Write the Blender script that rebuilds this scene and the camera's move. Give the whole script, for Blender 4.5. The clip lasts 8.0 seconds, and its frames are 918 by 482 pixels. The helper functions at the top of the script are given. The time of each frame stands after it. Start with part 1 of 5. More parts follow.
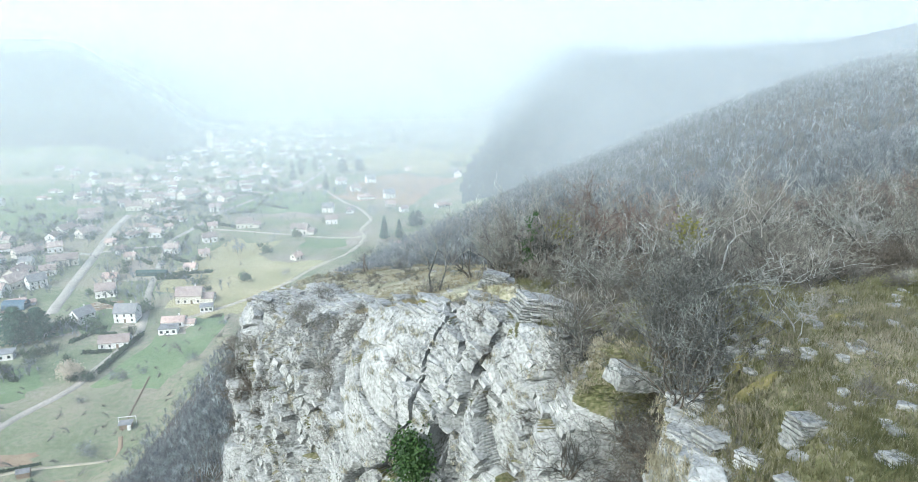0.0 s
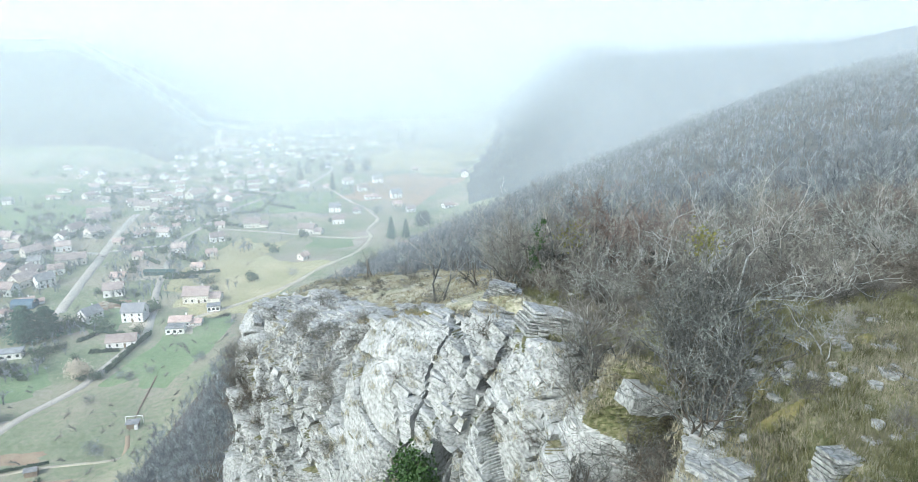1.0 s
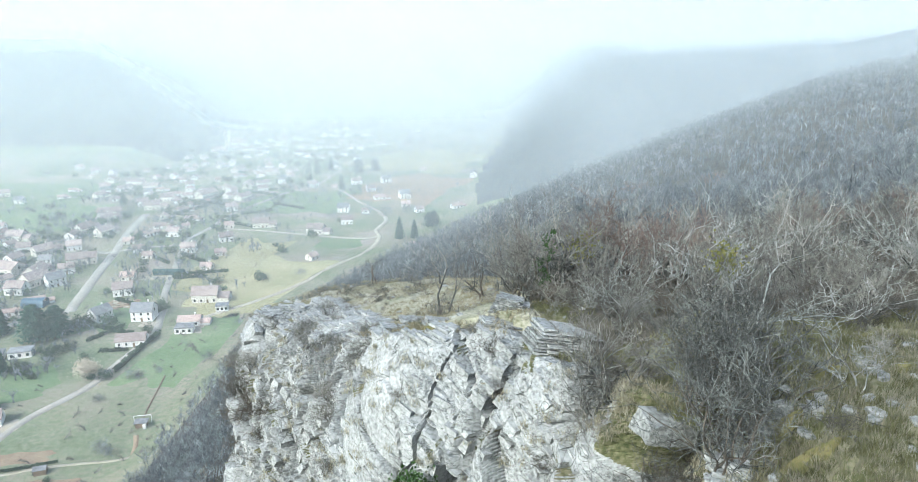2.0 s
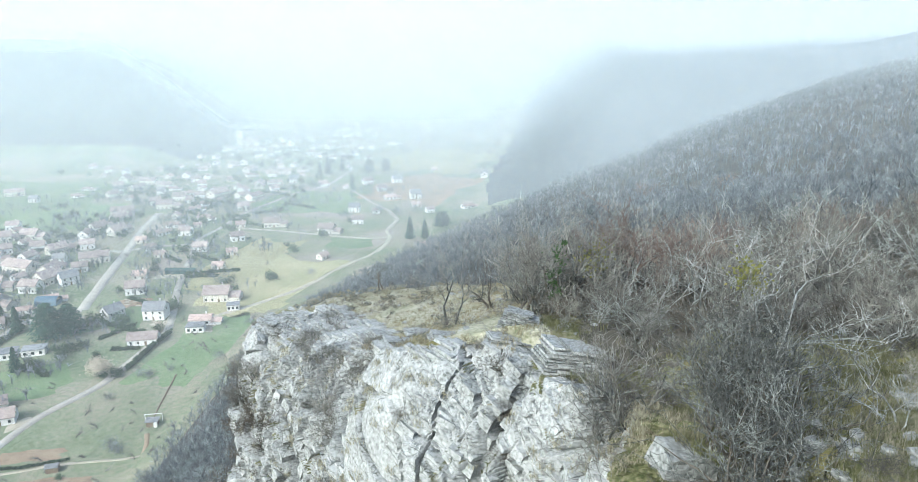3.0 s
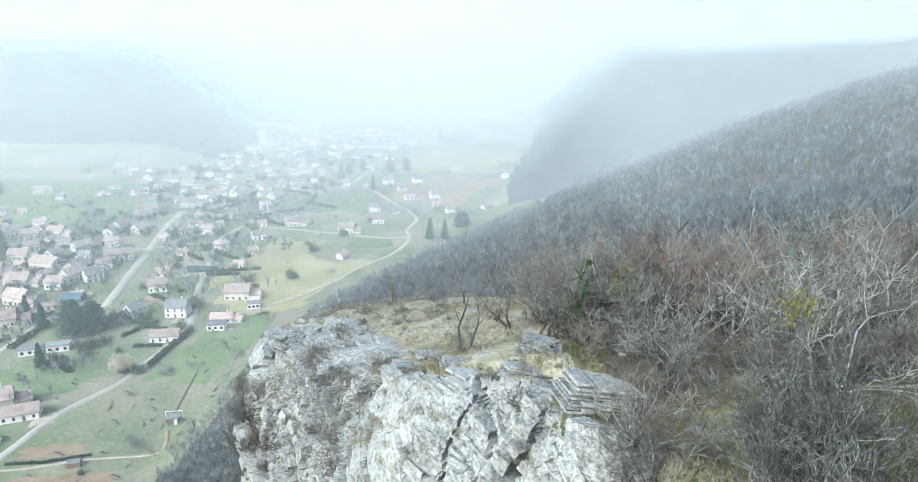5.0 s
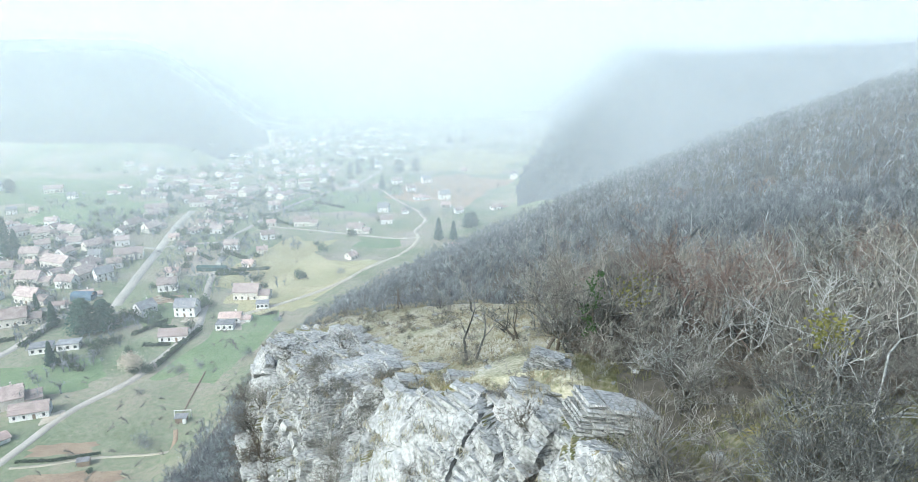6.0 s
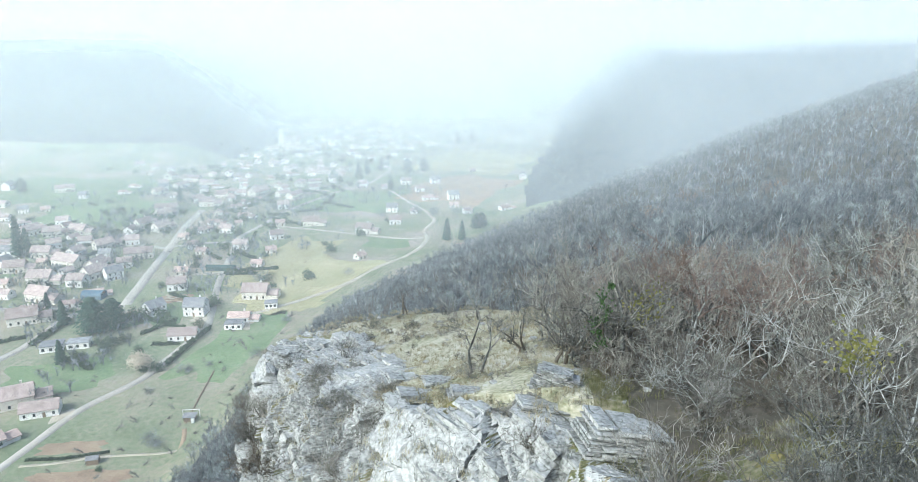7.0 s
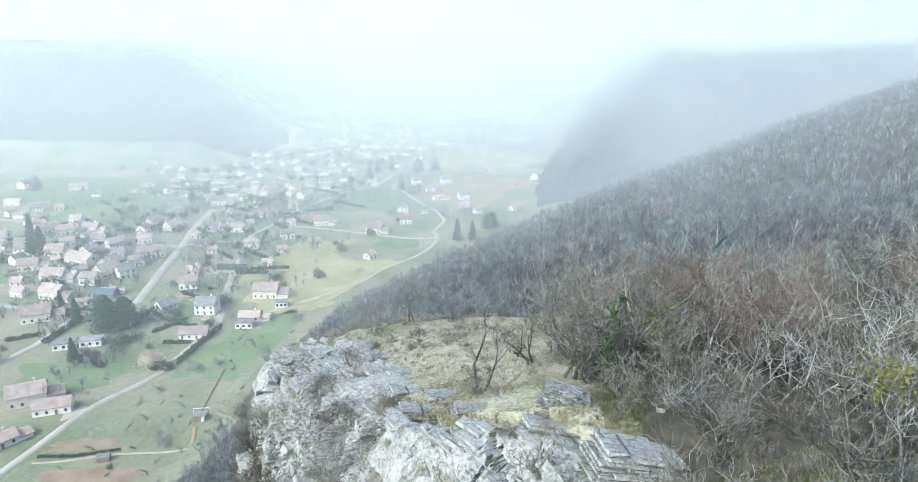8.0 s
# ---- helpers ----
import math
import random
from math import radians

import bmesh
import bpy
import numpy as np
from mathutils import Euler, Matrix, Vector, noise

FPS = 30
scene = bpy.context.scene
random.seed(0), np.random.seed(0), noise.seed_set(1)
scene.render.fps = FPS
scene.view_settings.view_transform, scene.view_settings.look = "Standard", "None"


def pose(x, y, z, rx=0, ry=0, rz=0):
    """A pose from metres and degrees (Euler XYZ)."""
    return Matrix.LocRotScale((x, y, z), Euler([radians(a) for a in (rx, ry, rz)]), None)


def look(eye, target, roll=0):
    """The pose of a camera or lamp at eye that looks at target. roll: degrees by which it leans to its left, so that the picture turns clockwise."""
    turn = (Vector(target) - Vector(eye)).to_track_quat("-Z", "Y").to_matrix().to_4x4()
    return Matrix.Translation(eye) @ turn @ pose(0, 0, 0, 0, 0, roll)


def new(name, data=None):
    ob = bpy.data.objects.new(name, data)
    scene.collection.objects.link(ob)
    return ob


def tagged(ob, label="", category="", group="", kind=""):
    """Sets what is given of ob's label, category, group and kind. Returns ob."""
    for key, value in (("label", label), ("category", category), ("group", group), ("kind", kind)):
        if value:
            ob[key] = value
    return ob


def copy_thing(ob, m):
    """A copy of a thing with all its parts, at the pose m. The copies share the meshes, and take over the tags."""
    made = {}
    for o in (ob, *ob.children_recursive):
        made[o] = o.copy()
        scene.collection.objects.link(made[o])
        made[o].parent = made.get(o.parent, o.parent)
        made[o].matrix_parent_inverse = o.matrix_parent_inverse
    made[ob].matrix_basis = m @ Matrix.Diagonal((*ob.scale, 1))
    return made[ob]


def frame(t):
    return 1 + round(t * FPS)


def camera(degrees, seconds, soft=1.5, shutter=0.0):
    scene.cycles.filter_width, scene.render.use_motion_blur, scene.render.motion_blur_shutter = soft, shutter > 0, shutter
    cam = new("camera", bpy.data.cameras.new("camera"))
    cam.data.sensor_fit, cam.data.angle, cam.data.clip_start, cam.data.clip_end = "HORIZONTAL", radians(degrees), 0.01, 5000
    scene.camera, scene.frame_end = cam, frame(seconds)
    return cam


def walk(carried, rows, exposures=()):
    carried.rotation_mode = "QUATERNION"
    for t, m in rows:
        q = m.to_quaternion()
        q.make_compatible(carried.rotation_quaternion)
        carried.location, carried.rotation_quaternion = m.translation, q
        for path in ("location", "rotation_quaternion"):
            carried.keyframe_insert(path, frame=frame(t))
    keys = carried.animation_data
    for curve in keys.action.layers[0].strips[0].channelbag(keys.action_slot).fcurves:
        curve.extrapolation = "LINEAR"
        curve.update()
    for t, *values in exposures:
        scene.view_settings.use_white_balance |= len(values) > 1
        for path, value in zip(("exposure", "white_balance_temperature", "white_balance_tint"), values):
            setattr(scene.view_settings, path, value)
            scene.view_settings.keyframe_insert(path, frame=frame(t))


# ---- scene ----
cam = camera(68.2, 8.0, 0.6)
METRES, EYE, TILT, LEAN, TURN = 5.4, 130.0, -16.4, 0.0, 0.0
ROWS = [
    (0.0, 0.0, 0.0, 0.0, 0.0, 0.0, -0.0),
    (0.5, 0.0042, 0.0568, 0.0192, 0.29, -0.01, -0.07),
    (1.0, 0.0091, 0.1209, 0.042, 0.58, -0.01, -0.14),
    (1.5, 0.014, 0.1902, 0.0648, 0.9, 0.01, -0.24),
    (3.0, 0.0344, 0.3877, 0.1375, 2.2, -0.0, -0.6),
    (3.5, 0.0404, 0.4476, 0.157, 2.63, -0.0, -0.73),
    (4.0, 0.0426, 0.5049, 0.1756, 3.05, -0.01, -0.86),
    (4.5, 0.0425, 0.562, 0.1939, 3.49, -0.02, -0.99),
    (6.0, 0.0454, 0.7277, 0.2495, 4.63, -0.02, -1.35),
    (6.5, 0.0485, 0.7824, 0.2676, 4.97, -0.03, -1.44),
    (7.0, 0.0522, 0.8366, 0.2851, 5.36, -0.02, -1.56),
    (7.5, 0.0566, 0.8895, 0.3042, 5.8, -0.03, -1.71),
    (8.0, 0.0606, 0.9433, 0.3241, 6.25, -0.06, -1.84),
]
EV, KELVIN, TINT = 0.9, 5450.0, 0.0
scene.cycles.transparent_max_bounces = 64   # many see-through sheets standing in for haze
walk(cam, [(t, pose(0, 0, EYE, TILT, LEAN, TURN) @ pose(METRES * x, METRES * y, METRES * z, 90 + pitch, roll, yaw)) for t, x, y, z, yaw, pitch, roll in ROWS],
     exposures=((0.0, EV, KELVIN, TINT), (8.0, EV, KELVIN, TINT)))

# ---- daylight: bright hazy sky and a soft sun behind the camera's left shoulder ----
SUN_EL, SUN_AZ = 40.0, 222.0   # degrees; azimuth clockwise from +y
world = bpy.data.worlds.new("hazy_sky")
scene.world = world
world.use_nodes = True
wn = world.node_tree
wn.nodes.clear()
w_out = wn.nodes.new("ShaderNodeOutputWorld")
w_bg = wn.nodes.new("ShaderNodeBackground")
w_sky = wn.nodes.new("ShaderNodeTexSky")
w_sky.sky_type, w_sky.sun_disc = "NISHITA", False
w_sky.sun_elevation, w_sky.sun_rotation = radians(SUN_EL), radians(SUN_AZ)
w_sky.altitude, w_sky.air_density, w_sky.dust_density, w_sky.ozone_density = 400.0, 1.0, 9.0, 1.0
w_bg.inputs["Strength"].default_value = 0.15
wn.links.new(w_sky.outputs[0], w_bg.inputs[0])
wn.links.new(w_bg.outputs[0], w_out.inputs[0])
sun_data = bpy.data.lights.new("sun", "SUN")
sun_data.energy, sun_data.angle, sun_data.color = 1.4, radians(8), (1.0, 0.95, 0.87)
sun = new("sun", sun_data)
sun_dir = Vector((math.sin(radians(SUN_AZ)) * math.cos(radians(SUN_EL)), math.cos(radians(SUN_AZ)) * math.cos(radians(SUN_EL)), math.sin(radians(SUN_EL))))
sun.matrix_world = look(sun_dir * 300, (0, 0, 0))


# ---- materials ----
def material(name, tones, scale=1.0, rough=0.9, fine=14.0, bump=0.3, spread=0.0, metal=0.0, coarse_mix=0.5, bump_scale=None, translucent=0.0):
    """Tones blended by coarse and fine noise in metres, with grain, bump, and spread of value from object to object."""
    m = bpy.data.materials.new(name)
    m.use_nodes = True
    nt = m.node_tree
    bsdf = nt.nodes["Principled BSDF"]
    geo = nt.nodes.new("ShaderNodeNewGeometry")
    n1, n2 = nt.nodes.new("ShaderNodeTexNoise"), nt.nodes.new("ShaderNodeTexNoise")
    n1.inputs["Scale"].default_value, n1.inputs["Detail"].default_value = scale, 5.0
    n2.inputs["Scale"].default_value, n2.inputs["Detail"].default_value = scale * fine, 4.0
    for n in (n1, n2):
        nt.links.new(geo.outputs["Position"], n.inputs["Vector"])
    mix = nt.nodes.new("ShaderNodeMix")
    mix.inputs["Factor"].default_value = coarse_mix
    nt.links.new(n1.outputs["Fac"], mix.inputs[2])
    nt.links.new(n2.outputs["Fac"], mix.inputs[3])
    ramp = nt.nodes.new("ShaderNodeValToRGB")
    els = ramp.color_ramp.elements
    k = len(tones)
    while len(els) < k:
        els.new(0.5)
    for i, c in enumerate(tones):
        els[i].position = 0.5 if k == 1 else 0.34 + 0.32 * i / (k - 1)
        els[i].color = (*c, 1)
    nt.links.new(mix.outputs[0], ramp.inputs[0])
    out = ramp.outputs[0]
    if spread:
        info = nt.nodes.new("ShaderNodeObjectInfo")
        rng = nt.nodes.new("ShaderNodeMapRange")
        rng.inputs["To Min"].default_value, rng.inputs["To Max"].default_value = 1 - spread, 1 + spread
        nt.links.new(info.outputs["Random"], rng.inputs["Value"])
        hsv = nt.nodes.new("ShaderNodeHueSaturation")
        nt.links.new(rng.outputs[0], hsv.inputs["Value"])
        nt.links.new(out, hsv.inputs["Color"])
        out = hsv.outputs[0]
    nt.links.new(out, bsdf.inputs["Base Color"])
    bsdf.inputs["Roughness"].default_value, bsdf.inputs["Metallic"].default_value = rough, metal
    bsdf.inputs["Specular IOR Level"].default_value = 0.25
    if bump:
        b = nt.nodes.new("ShaderNodeBump")
        b.inputs["Strength"].default_value, b.inputs["Distance"].default_value = bump, 0.3 / (scale * fine)
        nt.links.new(n2.outputs["Fac"], b.inputs["Height"])
        nt.links.new(b.outputs[0], bsdf.inputs["Normal"])
    if translucent:
        tr = nt.nodes.new("ShaderNodeBsdfTranslucent")
        ms = nt.nodes.new("ShaderNodeMixShader")
        ms.inputs[0].default_value = translucent
        nt.links.new(out, tr.inputs["Color"])
        nt.links.new(bsdf.outputs[0], ms.inputs[1])
        nt.links.new(tr.outputs[0], ms.inputs[2])
        nt.links.new(ms.outputs[0], nt.nodes["Material Output"].inputs["Surface"])
    return m


def limestone(name, tones):
    """Pale limestone: thin dipping beds and joints as relief, lichen in patches, crack shade painted along the joints.
    """
    m = material(name, tones, 0.8, 0.92, 16, 0.5, 0.08, coarse_mix=0.55)
    nt = m.node_tree
    geo = nt.nodes.new("ShaderNodeNewGeometry")
    sep = nt.nodes.new("ShaderNodeSeparateXYZ")
    nt.links.new(geo.outputs["Position"], sep.inputs[0])

    def lin(a, b, c):
        out = None
        for k, w in enumerate((a, b, c)):
            mul = nt.nodes.new("ShaderNodeMath")
            mul.operation = "MULTIPLY_ADD"
            nt.links.new(sep.outputs[k], mul.inputs[0])
            mul.inputs[1].default_value = w
            mul.inputs[2].default_value = 0.0
            if out is not None:
                nt.links.new(out, mul.inputs[2])
            out = mul.outputs[0]
        return out
    base = nt.nodes["Principled BSDF"]
    last = base.inputs["Normal"].links[0].from_socket
    colour = base.inputs["Base Color"].links[0].from_socket
    for su, sw, dist in ((1.3, 4.5, 0.022), (3.0, 9.0, 0.008)):
        comb = nt.nodes.new("ShaderNodeCombineXYZ")
        nt.links.new(lin(su, 0, 0), comb.inputs[0])
        nt.links.new(lin(0, su, 0), comb.inputs[1])
        nt.links.new(lin(0.39 * sw, -0.46 * sw, sw), comb.inputs[2])
        warp = nt.nodes.new("ShaderNodeTexNoise")
        warp.inputs["Scale"].default_value = 0.9
        nt.links.new(comb.outputs[0], warp.inputs["Vector"])
        add = nt.nodes.new("ShaderNodeVectorMath")
        add.operation = "MULTIPLY_ADD"
        nt.links.new(warp.outputs["Color"], add.inputs[0])
        add.inputs[1].default_value = (0.5, 0.5, 0.9)
        nt.links.new(comb.outputs[0], add.inputs[2])
        vor = nt.nodes.new("ShaderNodeTexVoronoi")
        vor.feature = "DISTANCE_TO_EDGE"
        vor.inputs["Scale"].default_value = 1.0
        nt.links.new(add.outputs[0], vor.inputs["Vector"])
        rng_ = nt.nodes.new("ShaderNodeMapRange")
        rng_.inputs["From Max"].default_value = 0.09
        nt.links.new(vor.outputs["Distance"], rng_.inputs["Value"])
        b = nt.nodes.new("ShaderNodeBump")
        b.inputs["Strength"].default_value, b.inputs["Distance"].default_value = 0.6, dist
        nt.links.new(rng_.outputs[0], b.inputs["Height"])
        nt.links.new(last, b.inputs["Normal"])
        last = b.outputs[0]
        # shade of the cracks painted into the joints' colour, stronger in some places than others
        patch = nt.nodes.new("ShaderNodeTexNoise")
        patch.inputs["Scale"].default_value, patch.inputs["Detail"].default_value = 1.7, 3.0
        nt.links.new(geo.outputs["Position"], patch.inputs["Vector"])
        thin = nt.nodes.new("ShaderNodeMapRange")
        thin.inputs["From Min"].default_value, thin.inputs["From Max"].default_value = 0.42, 0.62
        thin.inputs["To Min"].default_value, thin.inputs["To Max"].default_value = 0.0, 0.016
        nt.links.new(patch.outputs["Fac"], thin.inputs["Value"])
        lack = nt.nodes.new("ShaderNodeMath")
        lack.operation = "LESS_THAN"
        nt.links.new(vor.outputs["Distance"], lack.inputs[0])
        nt.links.new(thin.outputs[0], lack.inputs[1])
        crack_shade = nt.nodes.new("ShaderNodeMix")
        crack_shade.data_type = "RGBA"
        nt.links.new(lack.outputs[0], crack_shade.inputs[0])
        nt.links.new(colour, crack_shade.inputs[6])
        crack_shade.inputs[7].default_value = (0.11, 0.115, 0.10, 1)
        colour = crack_shade.outputs[2]
    nt.links.new(last, base.inputs["Normal"])
    nt.links.new(colour, base.inputs["Base Color"])
    return m


def haze_sheet_material():
    """Stand-in for haze: pale sheets that scatter light both ways; the rest passes straight through, by each sheet's
    set opacity.
    """
    m = material("haze_sheets", [(0.81, 0.885, 0.912), (0.835, 0.905, 0.93)], 0.002, 1.0, 3, 0.0, translucent=0.5)
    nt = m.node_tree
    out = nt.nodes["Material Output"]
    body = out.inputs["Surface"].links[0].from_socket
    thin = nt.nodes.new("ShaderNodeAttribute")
    thin.attribute_name = "sheet_opacity"
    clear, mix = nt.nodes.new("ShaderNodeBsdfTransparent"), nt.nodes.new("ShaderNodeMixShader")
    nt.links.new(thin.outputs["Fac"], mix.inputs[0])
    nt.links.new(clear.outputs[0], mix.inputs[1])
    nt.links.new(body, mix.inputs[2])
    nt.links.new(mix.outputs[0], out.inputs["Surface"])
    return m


M_ROCK = limestone("limestone", [(0.095, 0.10, 0.095), (0.24, 0.248, 0.24), (0.335, 0.344, 0.335), (0.40, 0.41, 0.40)])
M_GREYROCK = limestone("weathered_limestone", [(0.09, 0.095, 0.088), (0.19, 0.195, 0.185), (0.27, 0.278, 0.268), (0.33, 0.338, 0.33)])
M_TURF = material("dry_turf", [(0.05, 0.06, 0.024), (0.10, 0.105, 0.05), (0.17, 0.158, 0.10), (0.20, 0.192, 0.155)], 0.9, 0.95, 12, 0.8)
# far tree tops as one tone, with the blue of haze painted in
M_HAZEFARWOOD = material("haze_blue_far_woodland", [(0.022, 0.032, 0.036), (0.042, 0.054, 0.058), (0.08, 0.088, 0.088)], 0.012, 0.95, 12, 0.0)
M_STRAWTURF = material("straw_turf", [(0.14, 0.148, 0.085), (0.26, 0.256, 0.18), (0.37, 0.36, 0.285), (0.40, 0.397, 0.355)], 0.9, 0.95, 12, 0.8)
M_STRAWGRASS = material("straw_grass", [(0.16, 0.15, 0.08), (0.28, 0.25, 0.16), (0.40, 0.36, 0.26)], 0.8, 0.9, 7, 0.0, 0.2, translucent=0.25)
M_FOREST = material("litter_and_shade_floor", [(0.03, 0.03, 0.024), (0.062, 0.058, 0.047), (0.11, 0.10, 0.082)], 0.12, 0.95, 20, 0.8)
M_MEADOW = material("meadow", [(0.096, 0.127, 0.069), (0.147, 0.170, 0.104), (0.211, 0.200, 0.147), (0.269, 0.231, 0.198)], 0.022, 0.95, 22, 0.5, coarse_mix=0.3)
M_GREEN = material("green_meadow", [(0.090, 0.138, 0.065), (0.128, 0.178, 0.090), (0.178, 0.196, 0.122)], 0.05, 0.95, 14, 0.5, 0.1)
M_STRAW = material("straw_field", [(0.180, 0.180, 0.090), (0.258, 0.240, 0.138), (0.336, 0.306, 0.198)], 0.05, 0.95, 14, 0.5, 0.12)
M_EARTH = material("tilled_earth", [(0.17, 0.125, 0.085), (0.24, 0.18, 0.125), (0.30, 0.24, 0.17)], 0.15, 0.95, 10, 0.5, 0.1)
M_ROAD = material("worn_asphalt", [(0.24, 0.225, 0.20), (0.30, 0.282, 0.25), (0.36, 0.342, 0.31)], 0.1, 0.85, 16, 0.3)
M_TRACK = material("gravel_track", [(0.24, 0.215, 0.165), (0.33, 0.30, 0.24), (0.41, 0.38, 0.31)], 0.2, 0.95, 14, 0.5)
M_BARK = material("grey_bark", [(0.02, 0.021, 0.019), (0.078, 0.081, 0.074), (0.21, 0.22, 0.205)], 2.5, 0.92, 8, 0.5, 0.35)
M_PALE = material("bleached_bark", [(0.12, 0.125, 0.117), (0.235, 0.245, 0.232), (0.36, 0.375, 0.36)], 2.5, 0.9, 8, 0.5, 0.2)
M_TWIG = material("twigs", [(0.046, 0.044, 0.038), (0.125, 0.121, 0.105), (0.25, 0.245, 0.22)], 1.4, 0.92, 5, 0.0, 0.35)
M_ASHTWIG = material("pale_twigs", [(0.07, 0.068, 0.06), (0.165, 0.162, 0.146), (0.30, 0.298, 0.275)], 1.4, 0.92, 5, 0.0, 0.3)
M_REDTWIG = material("reddish_twigs", [(0.06, 0.044, 0.036), (0.135, 0.105, 0.088), (0.22, 0.18, 0.155)], 1.4, 0.92, 5, 0.0, 0.3)
M_DARKBARK = material("dark_bark", [(0.045, 0.04, 0.032), (0.085, 0.075, 0.06), (0.13, 0.12, 0.10)], 2.5, 0.92, 8, 0.5, 0.2)
# bare twigs lightened and blued, so the colour itself carries haze and shade
M_HAZEWOODS = material("haze_tinted_woods", [(0.036, 0.043, 0.048), (0.088, 0.10, 0.107), (0.17, 0.187, 0.194), (0.32, 0.342, 0.35)], 0.06, 0.95, 8, 0.0, coarse_mix=0.7)
M_RUST = material("rusty_leaves", [(0.17, 0.12, 0.085), (0.25, 0.18, 0.135)], 0.6, 0.95, 6, 0.0, 0.2)
M_IVY = material("ivy_leaves", [(0.02, 0.045, 0.014), (0.04, 0.08, 0.022), (0.07, 0.12, 0.035)], 3.0, 0.5, 5, 0.0, 0.15, translucent=0.2)
M_OLIVE = material("olive_leaves", [(0.09, 0.10, 0.025), (0.15, 0.15, 0.045), (0.22, 0.20, 0.07)], 3.0, 0.8, 5, 0.0, 0.15, translucent=0.2)
M_PALEGRASS = material("bleached_grass", [(0.146, 0.140, 0.094), (0.258, 0.241, 0.171), (0.381, 0.364, 0.286)], 1.3, 0.9, 7, 0.0, 0.2, translucent=0.25)
M_GRASS = material("dry_grass", [(0.06, 0.07, 0.026), (0.13, 0.13, 0.062), (0.24, 0.225, 0.145)], 0.8, 0.9, 7, 0.0, 0.2, translucent=0.25)
M_MOSS = material("ochre_moss", [(0.07, 0.078, 0.03), (0.12, 0.112, 0.045), (0.17, 0.145, 0.07)], 3.0, 0.95, 6, 0.6, 0.1)
M_CONIFER = material("conifer_needles", [(0.008, 0.028, 0.018), (0.018, 0.048, 0.03), (0.034, 0.07, 0.042)], 0.5, 0.8, 8, 0.0, 0.15)
M_HEDGE = material("hedge_leaves", [(0.014, 0.032, 0.016), (0.032, 0.056, 0.026), (0.055, 0.076, 0.036)], 0.4, 0.8, 8, 0.0, 0.2)
M_BLOSSOM = material("pale_blossom", [(0.40, 0.35, 0.27), (0.55, 0.49, 0.40)], 0.6, 0.9, 6, 0.0, 0.1, translucent=0.2)
M_RENDER = material("lime_render", [(0.46, 0.43, 0.37), (0.56, 0.53, 0.47), (0.64, 0.62, 0.57)], 0.3, 0.9, 10, 0.2, 0.12)
M_WHITE = material("white_render", [(0.60, 0.59, 0.57), (0.70, 0.69, 0.67)], 0.4, 0.85, 10, 0.15, 0.06)
M_TILE = material("brown_roof_tiles", [(0.19, 0.15, 0.138), (0.28, 0.23, 0.212), (0.36, 0.305, 0.285)], 0.5, 0.85, 9, 0.5, 0.25)
M_TERRA = material("red_roof_tiles", [(0.26, 0.19, 0.165), (0.35, 0.27, 0.24), (0.43, 0.345, 0.315)], 0.5, 0.85, 9, 0.5, 0.2)
M_SLATE = material("grey_roof", [(0.13, 0.135, 0.145), (0.19, 0.195, 0.205), (0.27, 0.27, 0.28)], 0.5, 0.7, 9, 0.4, 0.2)
M_BLUE = material("blue_roof", [(0.05, 0.09, 0.13), (0.08, 0.13, 0.18)], 0.5, 0.6, 9, 0.2)
M_DARKGREEN = material("dark_green_roof", [(0.02, 0.05, 0.05), (0.04, 0.08, 0.075)], 0.5, 0.7, 9, 0.2)
M_GLASS = material("window_glass", [(0.02, 0.025, 0.03), (0.04, 0.045, 0.05)], 2.0, 0.15, 4, 0.0)
M_TIMBER = material("weathered_timber", [(0.12, 0.09, 0.065), (0.20, 0.155, 0.11)], 2.0, 0.9, 8, 0.3, 0.2)
M_HAZESHEET = haze_sheet_material()


# ---- mesh helpers ----
def mesh_np(name, V, F, mats, index=None, smooth=False):
    """A mesh from arrays: V n x 3, F m x 3 or m x 4."""
    V = np.asarray(V, dtype=np.float32)
    F = np.asarray(F, dtype=np.int32)
    me = bpy.data.meshes.new(name)
    m, k = F.shape
    if k == 4 and np.any(F[:, 2] == F[:, 3]):
        # four corners with the last two alike are triangles
        tri = F[:, 2] == F[:, 3]
        F = np.concatenate([F[~tri][:, [0, 1, 2]], F[~tri][:, [0, 2, 3]], F[tri][:, :3]])
        m, k = F.shape
    me.vertices.add(len(V))
    me.vertices.foreach_set("co", V.ravel())
    me.loops.add(m * k)
    me.loops.foreach_set("vertex_index", F.ravel())
    me.polygons.add(m)
    me.polygons.foreach_set("loop_start", np.arange(0, m * k, k, dtype=np.int32))
    me.polygons.foreach_set("use_smooth", np.full(m, smooth))
    for mat in mats if isinstance(mats, (list, tuple)) else [mats]:
        me.materials.append(mat)
    if index is not None:
        me.polygons.foreach_set("material_index", np.asarray(index, dtype=np.int32))
    me.update(calc_edges=True)
    me.validate()
    return me


def part(name, bm, mat, parent, label=""):
    me = bpy.data.meshes.new(name)
    bm.to_mesh(me)
    bm.free()
    me.materials.append(mat)
    ob = new(name, me)
    ob.parent = parent
    return tagged(ob, label)


